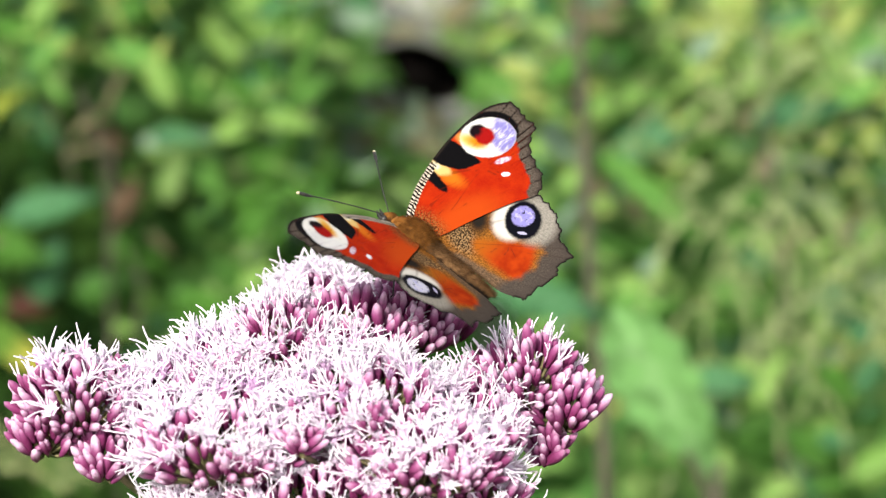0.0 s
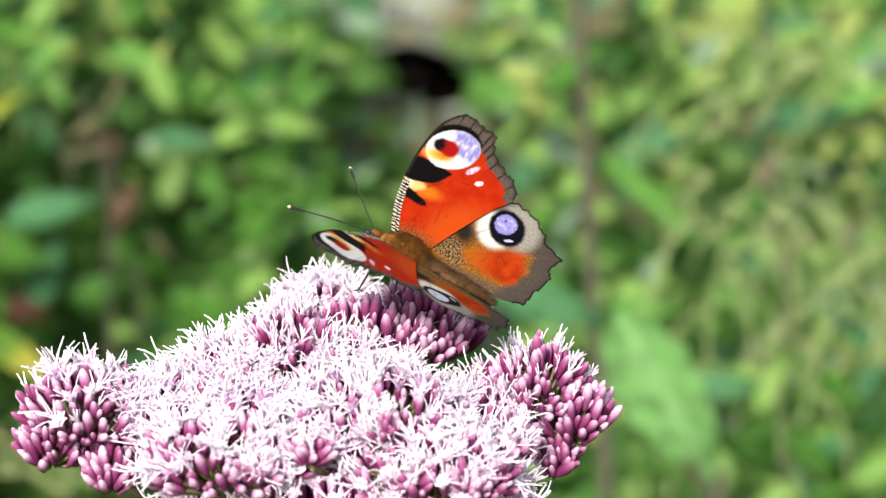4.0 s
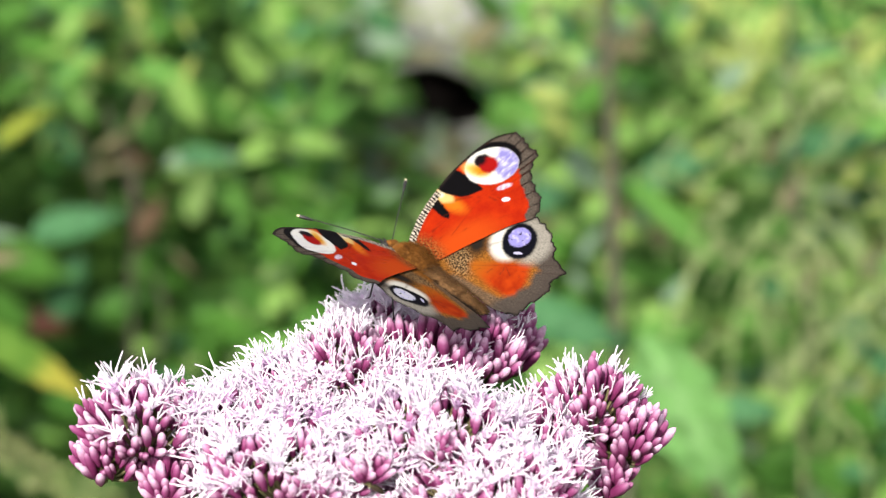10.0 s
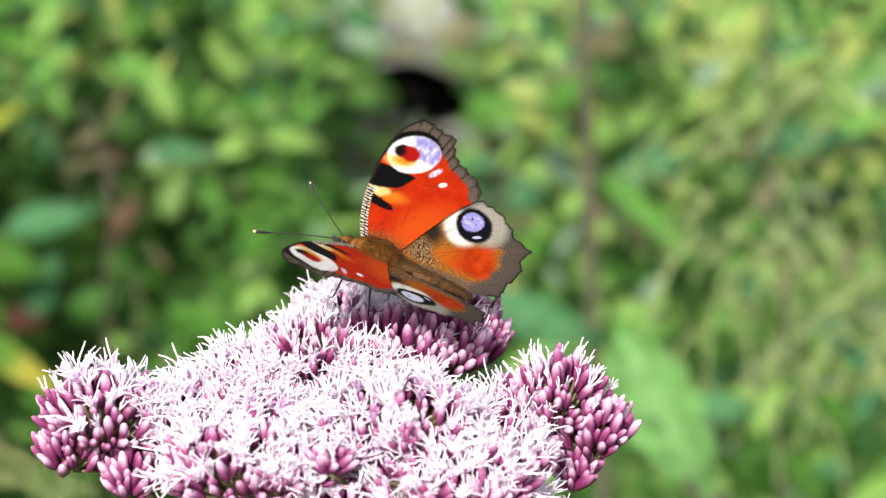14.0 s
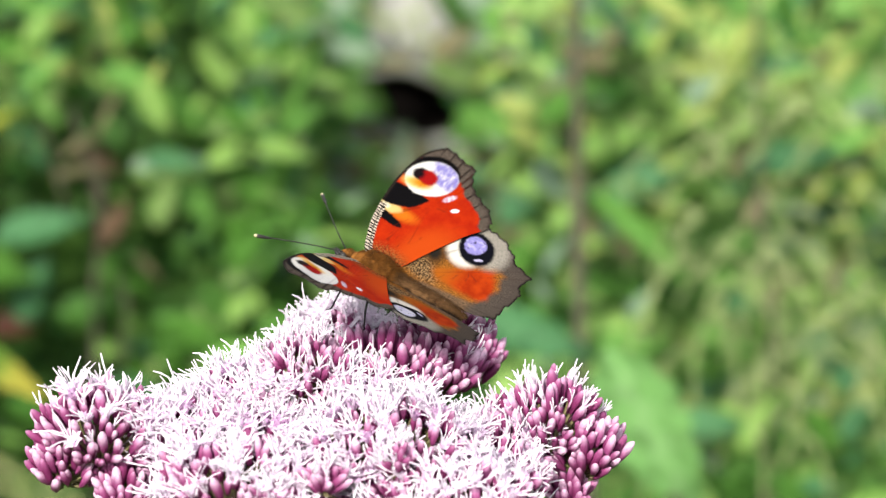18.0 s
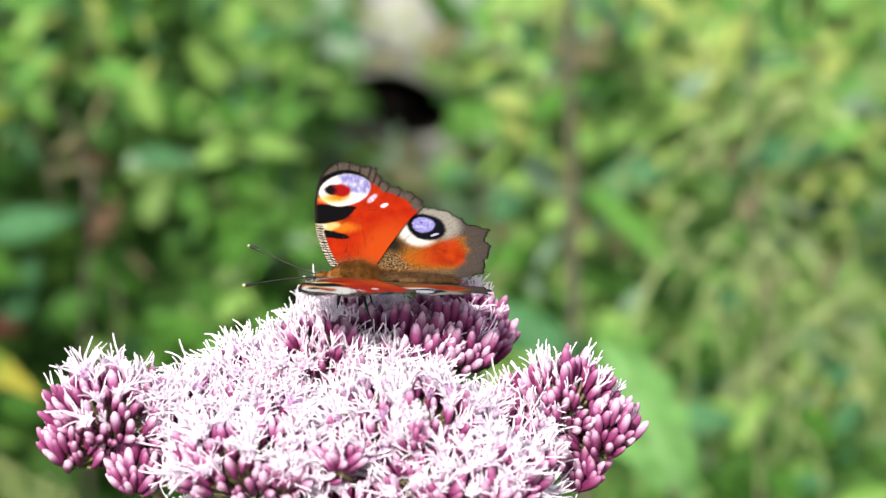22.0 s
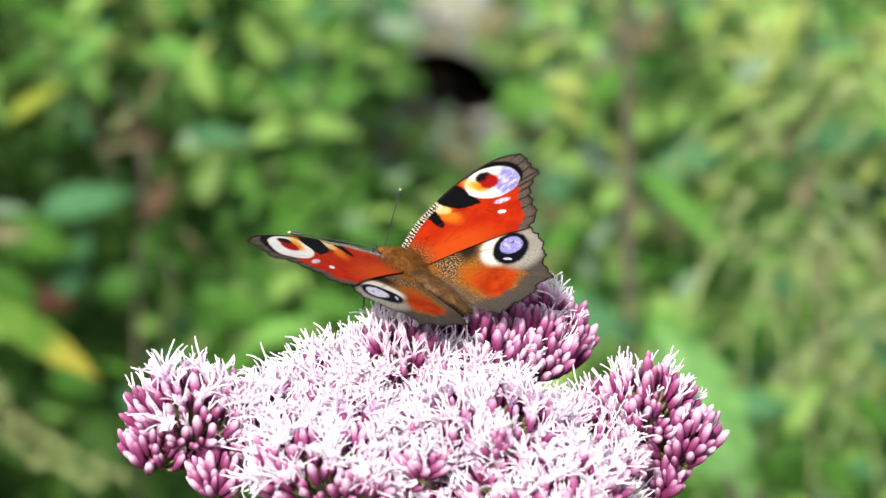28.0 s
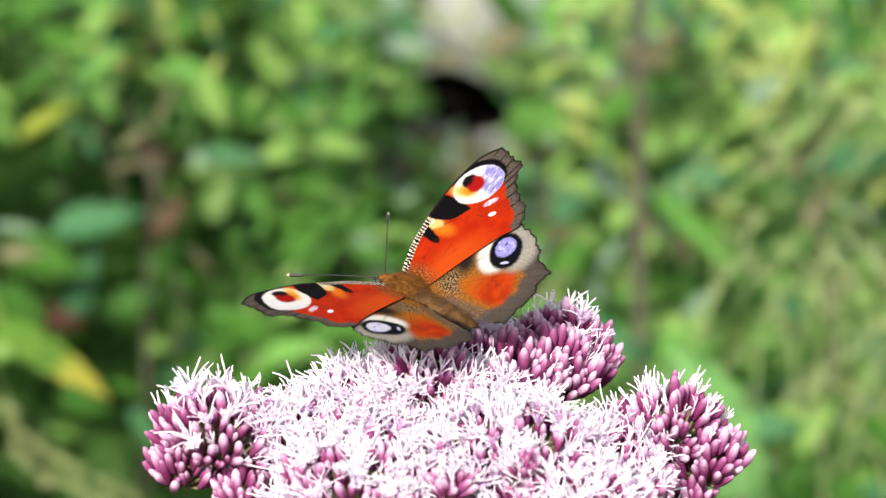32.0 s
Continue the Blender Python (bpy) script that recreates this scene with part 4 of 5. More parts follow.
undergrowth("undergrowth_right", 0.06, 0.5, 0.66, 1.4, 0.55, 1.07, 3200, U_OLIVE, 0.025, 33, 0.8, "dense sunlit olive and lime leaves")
undergrowth("undergrowth_far", -0.9, 0.9, 1.5, 2.6, 0.2, 1.6, 2600, U_MID, 0.07, 34, 0.8, "far bank of green leaves")
undergrowth("undergrowth_near_trunk", -0.14, -0.055, 0.84, 0.92, 0.8, 1.1, 260, U_FRESH, 0.03, 37, 0.9, "light green leaves beside the trunk")
undergrowth("undergrowth_low", -0.6, 0.6, 0.42, 1.1, 0.02, 0.72, 1800, U_MID, 0.045, 38, 0.5, "lower leaves of the weeds, down to the ground")
undergrowth("weed_bank", -2.2, 2.2, 0.95, 2.8, 0.02, 1.05, 7000, U_MID, 0.06, 39, 0.5, "wide bank of weeds behind the flower")


def turf(count, reach, seed):
    """Rough grass over the ground round about."""
    rng = random.Random(seed)
    V, Fc = [], []
    for i in range(count):
        r, a = reach * math.sqrt(rng.random()), rng.uniform(0, 6.283)
        x, y, w = r * math.cos(a), r * math.sin(a), rng.uniform(0, 6.283)
        h = rng.uniform(0.08, 0.26)
        lean = Vector((math.cos(w), math.sin(w), 0)) * h * rng.uniform(0.2, 0.8)
        side = Vector((-math.sin(w), math.cos(w), 0)) * 0.004
        p = Vector((x, y, -0.004))
        q = p + lean * 0.35 + Vector((0, 0, h * 0.65))
        t = p + lean + Vector((0, 0, h))
        n = len(V)
        V += [tuple(p - side), tuple(p + side), tuple(q + side * 0.8), tuple(q - side * 0.8), tuple(t)]
        Fc += [(n, n + 1, n + 2, n + 3), (n + 3, n + 2, n + 4)]
    tagged(new("turf", mesh_of("turf", V, Fc, [U_MID])), "rough green grass round the weeds", "grass", "", "stuff")


turf(26000, 4.5, 40)



# ---- the hemp agrimony: one plant with a domed head of small flowers ----
def bud_data(length, width, bend, sides=8, start=0):
    prof = [(0.18, 0.0), (0.33, 0.12), (0.44, 0.36), (0.50, 0.58), (0.44, 0.78), (0.28, 0.92), (0.08, 1.0)]
    vs, fs = lathe([(r * width, z * length) for r, z in prof], sides, start)
    out = []
    for x, y, z in vs:
        k = 1 + 0.16 * math.cos(4 * math.atan2(y, x) + z / length * 2)
        out.append((x * k + bend * (z / length) ** 2, y * k, z))
    vs = out
    return vs, fs, [z / length for _, _, z in vs]


def strand(rng, vs, fs, slots, p, d, curl, length, thick, root):
    """One white style: a thin curved thread."""
    pts = [p]
    for j in range(5):
        d = (d + curl * (0.5 + 0.4 * j) + Vector((rng.uniform(-1, 1), rng.uniform(-1, 1), rng.uniform(-1, 1))) * 0.13).normalized()
        p = p + d * (length / 5)
        pts.append(p)
    tv, tf = tube([tuple(a * MM) for a in pts], [thick * k * MM for k in (0.85, 0.9, 1.0, 1.05, 1.15, 0.8)], 4, False, len(vs))
    fs.append((root, len(vs), len(vs) + 1))              # grown on to the flower's tip
    vs += tv
    fs += tf
    slots += [2] * (len(tf) + 1)


def floret_data(rng, strands, reach, spread):
    """An open flower head: bud-like foot, pale tube mouths and long white forked styles."""
    vs, fs, hs = bud_data(4.0 * MM, 1.45 * MM, 0, 6)
    tip = len(vs) - 1
    slots = [0] * len(fs)
    for k in range(4):                                    # small five-lobed mouths
        w = rng.uniform(0, 6.283)
        c = Vector((math.cos(w) * 0.8, math.sin(w) * 0.8, 4.6 + rng.uniform(-0.5, 0.7)))
        foot = Vector((math.cos(w) * 0.3, math.sin(w) * 0.3, 3.0))
        tv, tf = tube([tuple(foot * MM), tuple(c * MM)], [0.35 * MM, 0.75 * MM], 5, False, len(vs))
        fs += tf
        slots += [1] * len(tf)
        vs += tv
        q = len(vs)
        for j in range(5):
            a = 6.283 * j / 5 + w
            for da, r, z in ((-0.6, 0.7, 0), (0, 1.35, 0.4), (0.6, 0.7, 0)):
                vs.append(tuple((c + Vector((math.cos(a + da) * r, math.sin(a + da) * r, z))) * MM))
            fs.append((q + j * 3, q + j * 3 + 1, q + j * 3 + 2))
            slots.append(1)
    for k in range(strands):                              # each style forks into two threads
        w = rng.uniform(0, 6.283)
        lean = rng.uniform(0.25, 1.1) * spread
        p = Vector((math.cos(w) * 0.7, math.sin(w) * 0.7, 4.0))
        for fork in (-1, 1):
            turn = w + fork * rng.uniform(0.4, 1.1)
            d = Vector((math.cos(turn) * lean, math.sin(turn) * lean, 1)).normalized()
            curl = Vector((math.cos(turn), math.sin(turn), -0.3)) * rng.uniform(-0.04, 0.16) + Vector((rng.uniform(-1, 1), rng.uniform(-1, 1), rng.uniform(-1, 1))) * 0.13
            strand(rng, vs, fs, slots, p, d, curl, reach * rng.uniform(0.55, 1.2), 0.15, tip)
    hs = hs + [0.8] * (len(vs) - len(hs))
    return vs, fs, slots, hs


def opening_data(rng):
    """A bud that just opens: a few short straight white threads at its tip."""
    vs, fs, hs = bud_data(rng.uniform(3.8, 4.6) * MM, 1.6 * MM, 0, 7)
    tip = len(vs) - 1
    slots = [0] * len(fs)
    for k in range(rng.randint(4, 6)):
        w = rng.uniform(0, 6.283)
        lean = rng.uniform(0.05, 0.45)
        p = Vector((math.cos(w) * 0.25, math.sin(w) * 0.25, 3.7))
        d = Vector((math.cos(w) * lean, math.sin(w) * lean, 1)).normalized()
        curl = Vector((rng.uniform(-1, 1), rng.uniform(-1, 1), 0)) * 0.08
        strand(rng, vs, fs, slots, p, d, curl, rng.uniform(1.8, 4.2), 0.15, tip)
    hs = hs + [1.0] * (len(vs) - len(hs))
    return vs, fs, slots, hs


FLORETS, BUDS = [], []
frng = random.Random(11)
OPENING = []
for _ in range(14):
    vs, fs, slots, hs = floret_data(frng, frng.randint(3, 4), frng.uniform(4.2, 6.0), frng.uniform(0.9, 1.4))
    FLORETS.append(mesh_of("floret", vs, fs, [M_BUD, M_COROLLA, M_STYLE], slots, {"height": hs}))
for _ in range(8):
    vs, fs, slots, hs = opening_data(frng)
    OPENING.append(mesh_of("opening_bud", vs, fs, [M_BUD, M_COROLLA, M_STYLE], slots, {"height": hs}))
for _ in range(8):
    vs, fs, hs = bud_data(frng.uniform(4.4, 6.2) * MM, frng.uniform(1.5, 2.05) * MM, frng.uniform(-0.4, 0.4) * MM)
    BUDS.append(mesh_of("bud", vs, fs, [M_BUD], None, {"height": hs}))

FOOT = Vector((-0.012, 0.004, 0.0))
plant = thing("hemp_agrimony", Matrix.Translation(FOOT), "hemp agrimony with pink buds and white thread-like flowers", "flower")
part("stem", tube_mesh("stem", curve_points([(0, 0, 0), (0.004, 0.003, 0.4), (-0.002, 0, 0.8), (0, 0, 1.005)], 5), [0.0045] * 13 + [0.0035, 0.003, 0.0028], M_STALK, 10), plant, "reddish-green upright stem")

CROWN = Vector((-0.012, 0.002, 1.015))                     # where the side stalks part
counts = {"bud": 0, "floret": 0, "opening_bud": 0}


def cluster(x, y, z, rx, ry, rz, low, high, seed, gap=2.5, fresh=0.3, low_edge=-0.35, stem_from=None, rise=0.75):
    """One domed sub-head: the share of buds low down and high up; fresh: how many of the others only just open."""
    rng = random.Random(seed)
    c = Vector((x, y, z)) * MM + Vector((0, 0, 1.0))
    foot = Vector(stem_from) * MM + Vector((0, 0, 1.0)) if stem_from else CROWN.lerp(c, 0.05)
    hub = c - Vector((0, 0, rz * 0.75 * MM))
    mid = foot.lerp(hub, 0.55) - Vector((0, 0, 0 if stem_from else 0.004))
    tv, tf = tube(curve_points([foot - FOOT, mid - FOOT, hub - FOOT], 5), 0.0006 if stem_from else 0.001, 7)
    holder = part("side_stalk", mesh_of("side_stalk", tv, tf, [M_STALK]), plant, "green side stalk bearing a dome of flowers")
    n = int(4 * math.pi * (((rx * ry) ** 1.6 + (rx * rz) ** 1.6 + (ry * rz) ** 1.6) / 3) ** (1 / 1.6) / (gap * gap))
    sv, sf = [], []
    for i in range(n):
        h = 1 - 2 * (i + 0.5) / n
        if h < low_edge:
            continue
        w = i * 2.39996 + rng.uniform(-0.3, 0.3)
        s = math.sqrt(1 - h * h)
        nrm = Vector((s * math.cos(w), s * math.sin(w), h))
        if nrm.y > 0.8:
            continue
        p = c + Vector((nrm.x * rx, nrm.y * ry, nrm.z * rz)) * MM * rng.uniform(0.86, 1.05)
        if (p - Vector((-0.012, 0.004, 1.0855))).length < 0.0066:   # trodden down where the butterfly stands
            continue
        d = (Vector((nrm.x / rx, nrm.y / ry, nrm.z / rz)).normalized() + Vector((0, 0, rise)) + Vector((rng.uniform(-0.3, 0.3), rng.uniform(-0.3, 0.3), 0))).normalized()
        f = min(max((h + 0.3) / 1.1, 0), 1) + rng.uniform(-0.15, 0.15)
        patch = math.sin(p.x * 620 + 1.3 * math.sin(p.z * 500)) * math.sin(p.z * 560 + p.x * 210)   # buds stand in small groups
        kind = "bud" if rng.random() < low + (high - low) * f + (0.5 if patch > 0.42 and c.z < 1.068 else 0) else "opening_bud" if rng.random() < fresh else "floret"
        if kind == "floret" and p.z > 1.079 and -0.034 < p.x < -0.004 and -0.012 < p.y < 0.016:   # short under the wings
            kind = "opening_bud"
        if p.z > 1.0800 and -0.018 < p.x < 0.009 and -0.004 < p.y < 0.027:   # still closed under the butterfly
            kind = "bud"
        base = p - d * (4.6 * MM)
        pose_m = Matrix.Translation(-FOOT) @ aim(base, d, rng.uniform(0, 6.28), rng.uniform(0.82, 1.18) * (1.08 if kind == "bud" else 1.0))
        tv, tf = tube([tuple(hub.lerp(base, 0.35) - FOOT), tuple(base - FOOT)], [0.00035, 0.0004], 4, False, len(sv))
        sv += tv
        sf += tf
        me = rng.choice({"bud": BUDS, "floret": FLORETS, "opening_bud": OPENING}[kind])
        if counts[kind] < 300 and nrm.y < 0.3:
            counts[kind] += 1
            part(kind, me, holder, "", pose_m)
        else:
            many.append((kind, me, pose_m))
    part("pedicel_spray", mesh_of("pedicel_spray", sv, sf, [M_STALK]), holder, "green-brown single flower stalks")


many = []
cluster(-63.5, -5, 66, 13, 11, 10.5, 1.25, 0.4, 1, 2.6, 0.6, -0.35, None, 0.75)
cluster(-70, -7, 61, 7.5, 7, 7, 1.0, 0.95, 14, 2.6, 1.0, -0.35, (-64, -5, 57), 1.2)
cluster(-58, -10, 56, 6, 6, 6, 1.0, 1.0, 2, 2.3, 1.0, -0.35, (-52, -4, 55), 1.2)
cluster(27, 2, 67, 12, 11, 10, 1.15, 0.35, 3, 2.55, 1.0, -0.35, None, 0.8)
cluster(34.5, 1, 62, 8.5, 9, 8, 1.0, 1.0, 15, 2.6, 1.0, -0.35, (28, 2, 58), 1.0)
cluster(31, -3, 54, 5, 5, 4, 1.0, 1.0, 4, 2.3, 1.0, -0.35, (26, 2, 54), 1.0)
cluster(5.5, 26, 74.6, 12, 8, 10.5, 1.2, 0.5, 5, 2.15, 0.6, -0.35, None, 1.3)
cluster(-8, 9, 75.2, 13, 10, 9, 0.9, 0.55, 12, 2.2, 0.6, -0.35, None, 1.2)
cluster(3, 16, 74.5, 11, 9, 9, 1.1, 0.8, 18, 2.2, 0.7, -0.35, None, 1.2)
cluster(-14, 2, 72.5, 11, 10, 9, 0.6, 0.2, 19, 2.3)
cluster(-31, -6, 65, 12, 10, 9, 0.3, 0.05, 11)
cluster(-5, -10, 66, 18, 14, 10, 0.45, 0.0, 6)
cluster(16, -4, 61, 11, 11, 9, 0.6, 0.05, 16)
cluster(-36, 2, 69, 10, 10, 10, 0.25, 0.0, 17)
cluster(-45, -3, 63.5, 13, 11, 11, 0.2, 0.0, 7)
cluster(-22.5, 2, 76.2, 11, 11, 10, 0.35, 0.05, 8)
cluster(-16.5, 31, 74.6, 11, 8, 9, 0.35, 0.05, 33, 2.3)
cluster(-34, -17, 60, 17, 13, 10, 0.85, 0.12, 9)
cluster(6, -17, 57, 18, 13, 10, 0.9, 0.12, 10)
cluster(-15, -19, 47, 22, 13, 10, 0.9, 0.45, 13)
cluster(-37, -14, 44, 13, 11, 10, 0.6, 0.15, 30)
cluster(16, -12, 46, 12, 10, 9, 0.8, 0.3, 31)
cluster(-12, -14, 37, 26, 14, 9, 0.9, 0.5, 32)
for i, (x, y, z) in enumerate(((-32, -4, 73), (-17, -25, 64), (-28, -26, 61), (2, -27, 58), (13, -26, 57), (23, -13, 60), (-44, -15, 63), (-4, -22, 67))):
    cluster(x, y, z, 4.5, 4, 4, 1.0, 0.55, 20 + i, 2.0, 1.0, 0.0, (x * 0.8, y * 0.6, z - 9))


# the rest of the buds and flowers, joined
for kind in ("bud", "floret", "opening_bud"):
    V, Fc, S, H, off = [], [], [], [], 0
    for k, me, m in many:
        if k != kind:
            continue
        n = len(me.vertices)
        co = np.empty(n * 3)
        me.vertices.foreach_get("co", co)
        mm = np.array(m)
        V.append(co.reshape(-1, 3) @ mm[:3, :3].T + mm[:3, 3])
        Fc += [tuple(v + off for v in p.vertices) for p in me.polygons]
        S += [p.material_index for p in me.polygons]
        hh = np.empty(n)
        me.attributes["height"].data.foreach_get("value", hh)
        H.append(hh)
        off += n
    if V:
        me = mesh_of("many_" + kind + "s", np.concatenate(V).tolist(), Fc, [M_BUD_J, M_COROLLA, M_STYLE], S, {"height": np.concatenate(H)})
        tagged(part(kind + "s", me, plant), "dense mass of small flowers", "", "", "stuff")

# ---- the butterfly: x forward, y to its left, z up, millimetres ----
FORE_EDGE = [(9.4, 0.4), (12.4, 5.0), (14.1, 9.6), (15.1, 14.0), (15.9, 20.0), (16.0, 26.4), (15.0, 31.4), (12.4, 35.0),
             (9.4, 34.9), (6.8, 34.4), (4.2, 34.3), (3.2, 31.6), (1.2, 29.4), (-1.7, 27.6), (-5.1, 26.0), (-7.0, 22.4),
             (-4.6, 18.0), (-2.4, 13.0), (-0.4, 8.0), (1.6, 2.6), (3.4, 0.2)]
HIND_EDGE = [(5.6, 0.4), (5.0, 5.0), (3.0, 11.0), (-0.6, 17.0), (-4.2, 21.2), (-8.2, 22.4), (-11.4, 22.0), (-15.0, 20.2),
             (-18.2, 17.2), (-22.2, 16.3), (-21.3, 13.6), (-22.4, 9.8), (-21.2, 5.8), (-21.0, 2.8), (-18.4, 1.6), (-15.2, 0.8),
             (-9.6, 0.8), (-4.0, 0.4), (1.0, 0.2)]


def wing_mesh(name, ctrl, top, side, outer, costal, root, camber):
    """A thin cambered wing; outer and costal are the runs of control points along those edges."""
    per = 9
    rim = curve_points(ctrl, per, True)
    rng = random.Random(5)
    n = len(rim)
    c = sum(rim) / n
    out = [np.array(p) for p in rim]
    for i in range(outer[0] * per, outer[1] * per):          # scalloped margin
        k = i - outer[0] * per
        d = (rim[i] - c) / np.linalg.norm(rim[i] - c)
        out[i] = rim[i] + d * (0.24 * math.cos(k * 2 * math.pi / 7.5) + rng.uniform(-0.22, 0.2))
    margin = np.array(out[outer[0] * per:outer[1] * per])
    front = np.array(out[costal[0] * per:costal[1] * per + 1])
    veins = [np.array(out[i]) for i in range(outer[0] * per, outer[1] * per, 8)]
    rings = [0.0, 0.12, 0.25, 0.38, 0.5, 0.6, 0.7, 0.78, 0.85, 0.9, 0.94, 0.97, 0.99, 1.0]
    flat, vs = [tuple(c)], []
    for s in rings[1:]:
        flat += [tuple(c + (p - c) * s) for p in out]
    root = np.array(root, float)
    edge, costa, vein = [], [], []
    for p in flat:
        q = np.array(p)
        edge.append(float(np.min(np.hypot(*(margin - q).T))))
        costa.append(float(np.min(np.hypot(*(front - q).T))))
        best = 9.0
        for e in veins:
            a, ab = q - root, e - root
            t = min(max(float(a @ ab / (ab @ ab)), 0.12), 1.0)
            best = min(best, float(np.hypot(*(root + ab * t - q))))
        vein.append(best)
    k = len(flat)
    for lift in (0.0, -0.09):
        for (u, v), e, w in zip(flat, edge, vein):
            z = camber * (math.sin(min(v, 36) / 36 * math.pi) - 0.4 * (v / 36) ** 2) + 0.25 * math.sin(u * 0.9 + v * 0.35) * min(v / 20, 1) * 0.5
            z += 0.05 * max(0, 1 - w / 0.4)
            thin = min(1.0, 0.25 + e * 0.2)
            vs.append((u * MM, side * v * MM, (z + lift * thin) * MM))
    fs, slots = [], []

    def add(f, slot):
        fs.append(f if (side > 0) == (slot == 0) else tuple(reversed(f)))
        slots.append(slot)

    # the outline runs with the sun seen from above for the right side
    for slot, base in ((0, 0), (1, k)):
        for i in range(n):
            add((base, base + 1 + (i + 1) % n, base + 1 + i), slot)
        for r in range(len(rings) - 2):
            a, b = base + 1 + r * n, base + 1 + (r + 1) * n
            for i in range(n):
                j = (i + 1) % n
                add((a + i, a + j, b + j, b + i), slot)
    a, b = 1 + (len(rings) - 2) * n, k + 1 + (len(rings) - 2) * n
    for i in range(n):
        j = (i + 1) % n
        fs.append((a + i, a + j, b + j, b + i))
        slots.append(1)
    return mesh_of(name, vs, fs, [top, M_UNDER], slots, {"edge": edge * 2, "costa": costa * 2, "vein": vein * 2})


def furry(name, spine, radii, mat, hairs, length, seed, flat=1.0):
    """A tapered body with short lying hairs."""
    rng = random.Random(seed)
    vs, fs = tube([(x * MM, 0, z * MM) for x, z in spine], [r * MM for r in radii], 14)
    for _ in range(hairs):
        i = rng.uniform(0, len(spine) - 1.001)
        k, f = int(i), i - int(i)
        x = spine[k][0] * (1 - f) + spine[k + 1][0] * f
        z = spine[k][1] * (1 - f) + spine[k + 1][1] * f
        r = radii[k] * (1 - f) + radii[k + 1] * f
        w = rng.uniform(-0.15, math.pi + 0.15)
        p = Vector((x, r * math.cos(w), z + r * math.sin(w)))
        d = Vector((-0.9 + rng.uniform(-0.4, 0.3), math.cos(w) * 0.6 + rng.uniform(-0.3, 0.3), math.sin(w) * 0.6 + rng.uniform(-0.2, 0.3))).normalized()
        s = d.cross(Vector((0, 0, 1))).normalized() * 0.07
        q = len(vs)
        e = p + d * length * rng.uniform(0.6, 1.3)
        u = d.cross(s).normalized() * 0.07
        vs += [tuple((p + s) * MM), tuple((p - s) * MM), tuple((p + u) * MM), tuple(e * MM)]
        fs += [(q, q + 1, q + 3), (q + 1, q + 2, q + 3), (q + 2, q, q + 3)]
    return mesh_of(name, vs, fs, [mat])


butterfly = thing("butterfly", pose(0, 0.015, 1.09), "red and brown butterfly with eye spots on a flower head", "butterfly")
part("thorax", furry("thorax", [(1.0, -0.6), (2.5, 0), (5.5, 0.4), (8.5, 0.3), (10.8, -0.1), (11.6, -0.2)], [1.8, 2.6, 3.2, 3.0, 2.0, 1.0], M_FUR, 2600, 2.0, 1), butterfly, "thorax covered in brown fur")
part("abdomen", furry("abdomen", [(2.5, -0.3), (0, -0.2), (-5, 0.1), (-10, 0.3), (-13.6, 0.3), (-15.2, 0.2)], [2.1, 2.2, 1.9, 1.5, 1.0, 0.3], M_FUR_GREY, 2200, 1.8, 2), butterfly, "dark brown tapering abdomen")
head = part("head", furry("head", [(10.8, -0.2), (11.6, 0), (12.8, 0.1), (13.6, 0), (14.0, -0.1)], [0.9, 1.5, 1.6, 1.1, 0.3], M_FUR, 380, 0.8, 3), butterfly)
antennae = {}
for s in (-1, 1):
    vs, fs = lathe([(0.02, -0.85), (0.5, -0.65), (0.8, -0.2), (0.8, 0.2), (0.5, 0.65), (0.02, 0.85)], 10)
    part("eye", mesh_of("eye", [(x * MM, y * MM, z * MM) for x, y, z in vs], fs, [M_CHITIN]), head, "glossy dark compound eye", pose(12.8 * MM, s * 1.25 * MM, 0.3 * MM))
    part("palp", tube_mesh("palp", [(13.2 * MM, s * 0.5 * MM, -0.5 * MM), (14.6 * MM, s * 0.6 * MM, -0.1 * MM), (15.6 * MM, s * 0.5 * MM, 0.5 * MM)], [0.5 * MM, 0.45 * MM, 0.1 * MM], M_CHITIN), head)
    pts = curve_points([(0, 0, 0), (0, 0.25 * s, 6.5), (0, 0.2 * s, 13.0), (0, 0, 19.6)], 6)
    ant = part("antenna", tube_mesh("antenna", [tuple(p * MM) for p in pts], [0.125 * MM] * len(pts), M_SPECK, 6), butterfly, "thin dark antenna flecked with white")
    pts = [(0, 0, 16.2), (0, 0, 17.0), (0, 0, 18.2), (0, 0, 19.2), (0, 0, 19.6)]
    part("club", tube_mesh("club", [tuple(np.array(p) * MM) for p in pts], [0.16 * MM, 0.30 * MM, 0.40 * MM, 0.36 * MM, 0.2 * MM], M_CHITIN, 8), ant, "black club")
    part("club_tip", tube_mesh("club_tip", [(0, 0, 19.3 * MM), (0, 0, 19.65 * MM), (0, 0, 19.9 * MM)], [0.33 * MM, 0.3 * MM, 0.1 * MM], M_CREAM, 8), ant, "cream tip")
    antennae[s] = ant
    for u, reach, back in ((8.0, 6.5, 1.5), (4.5, 7.5, -3.5)):
        pts = [(u, s * 1.5, -2.2), (u + back * 0.3, s * reach * 0.75, -1.8), (u + back * 0.7, s * reach, -5.5), (u + back, s * (reach - 0.8), -9.5), (u + back * 1.1 + 0.8, s * (reach - 1.0), -10.4)]
        part("leg", tube_mesh("leg", [tuple(np.array(p) * MM) for p in pts], [0.42 * MM, 0.32 * MM, 0.22 * MM, 0.16 * MM, 0.1 * MM], M_CHITIN, 7), butterfly, "thin black jointed leg")
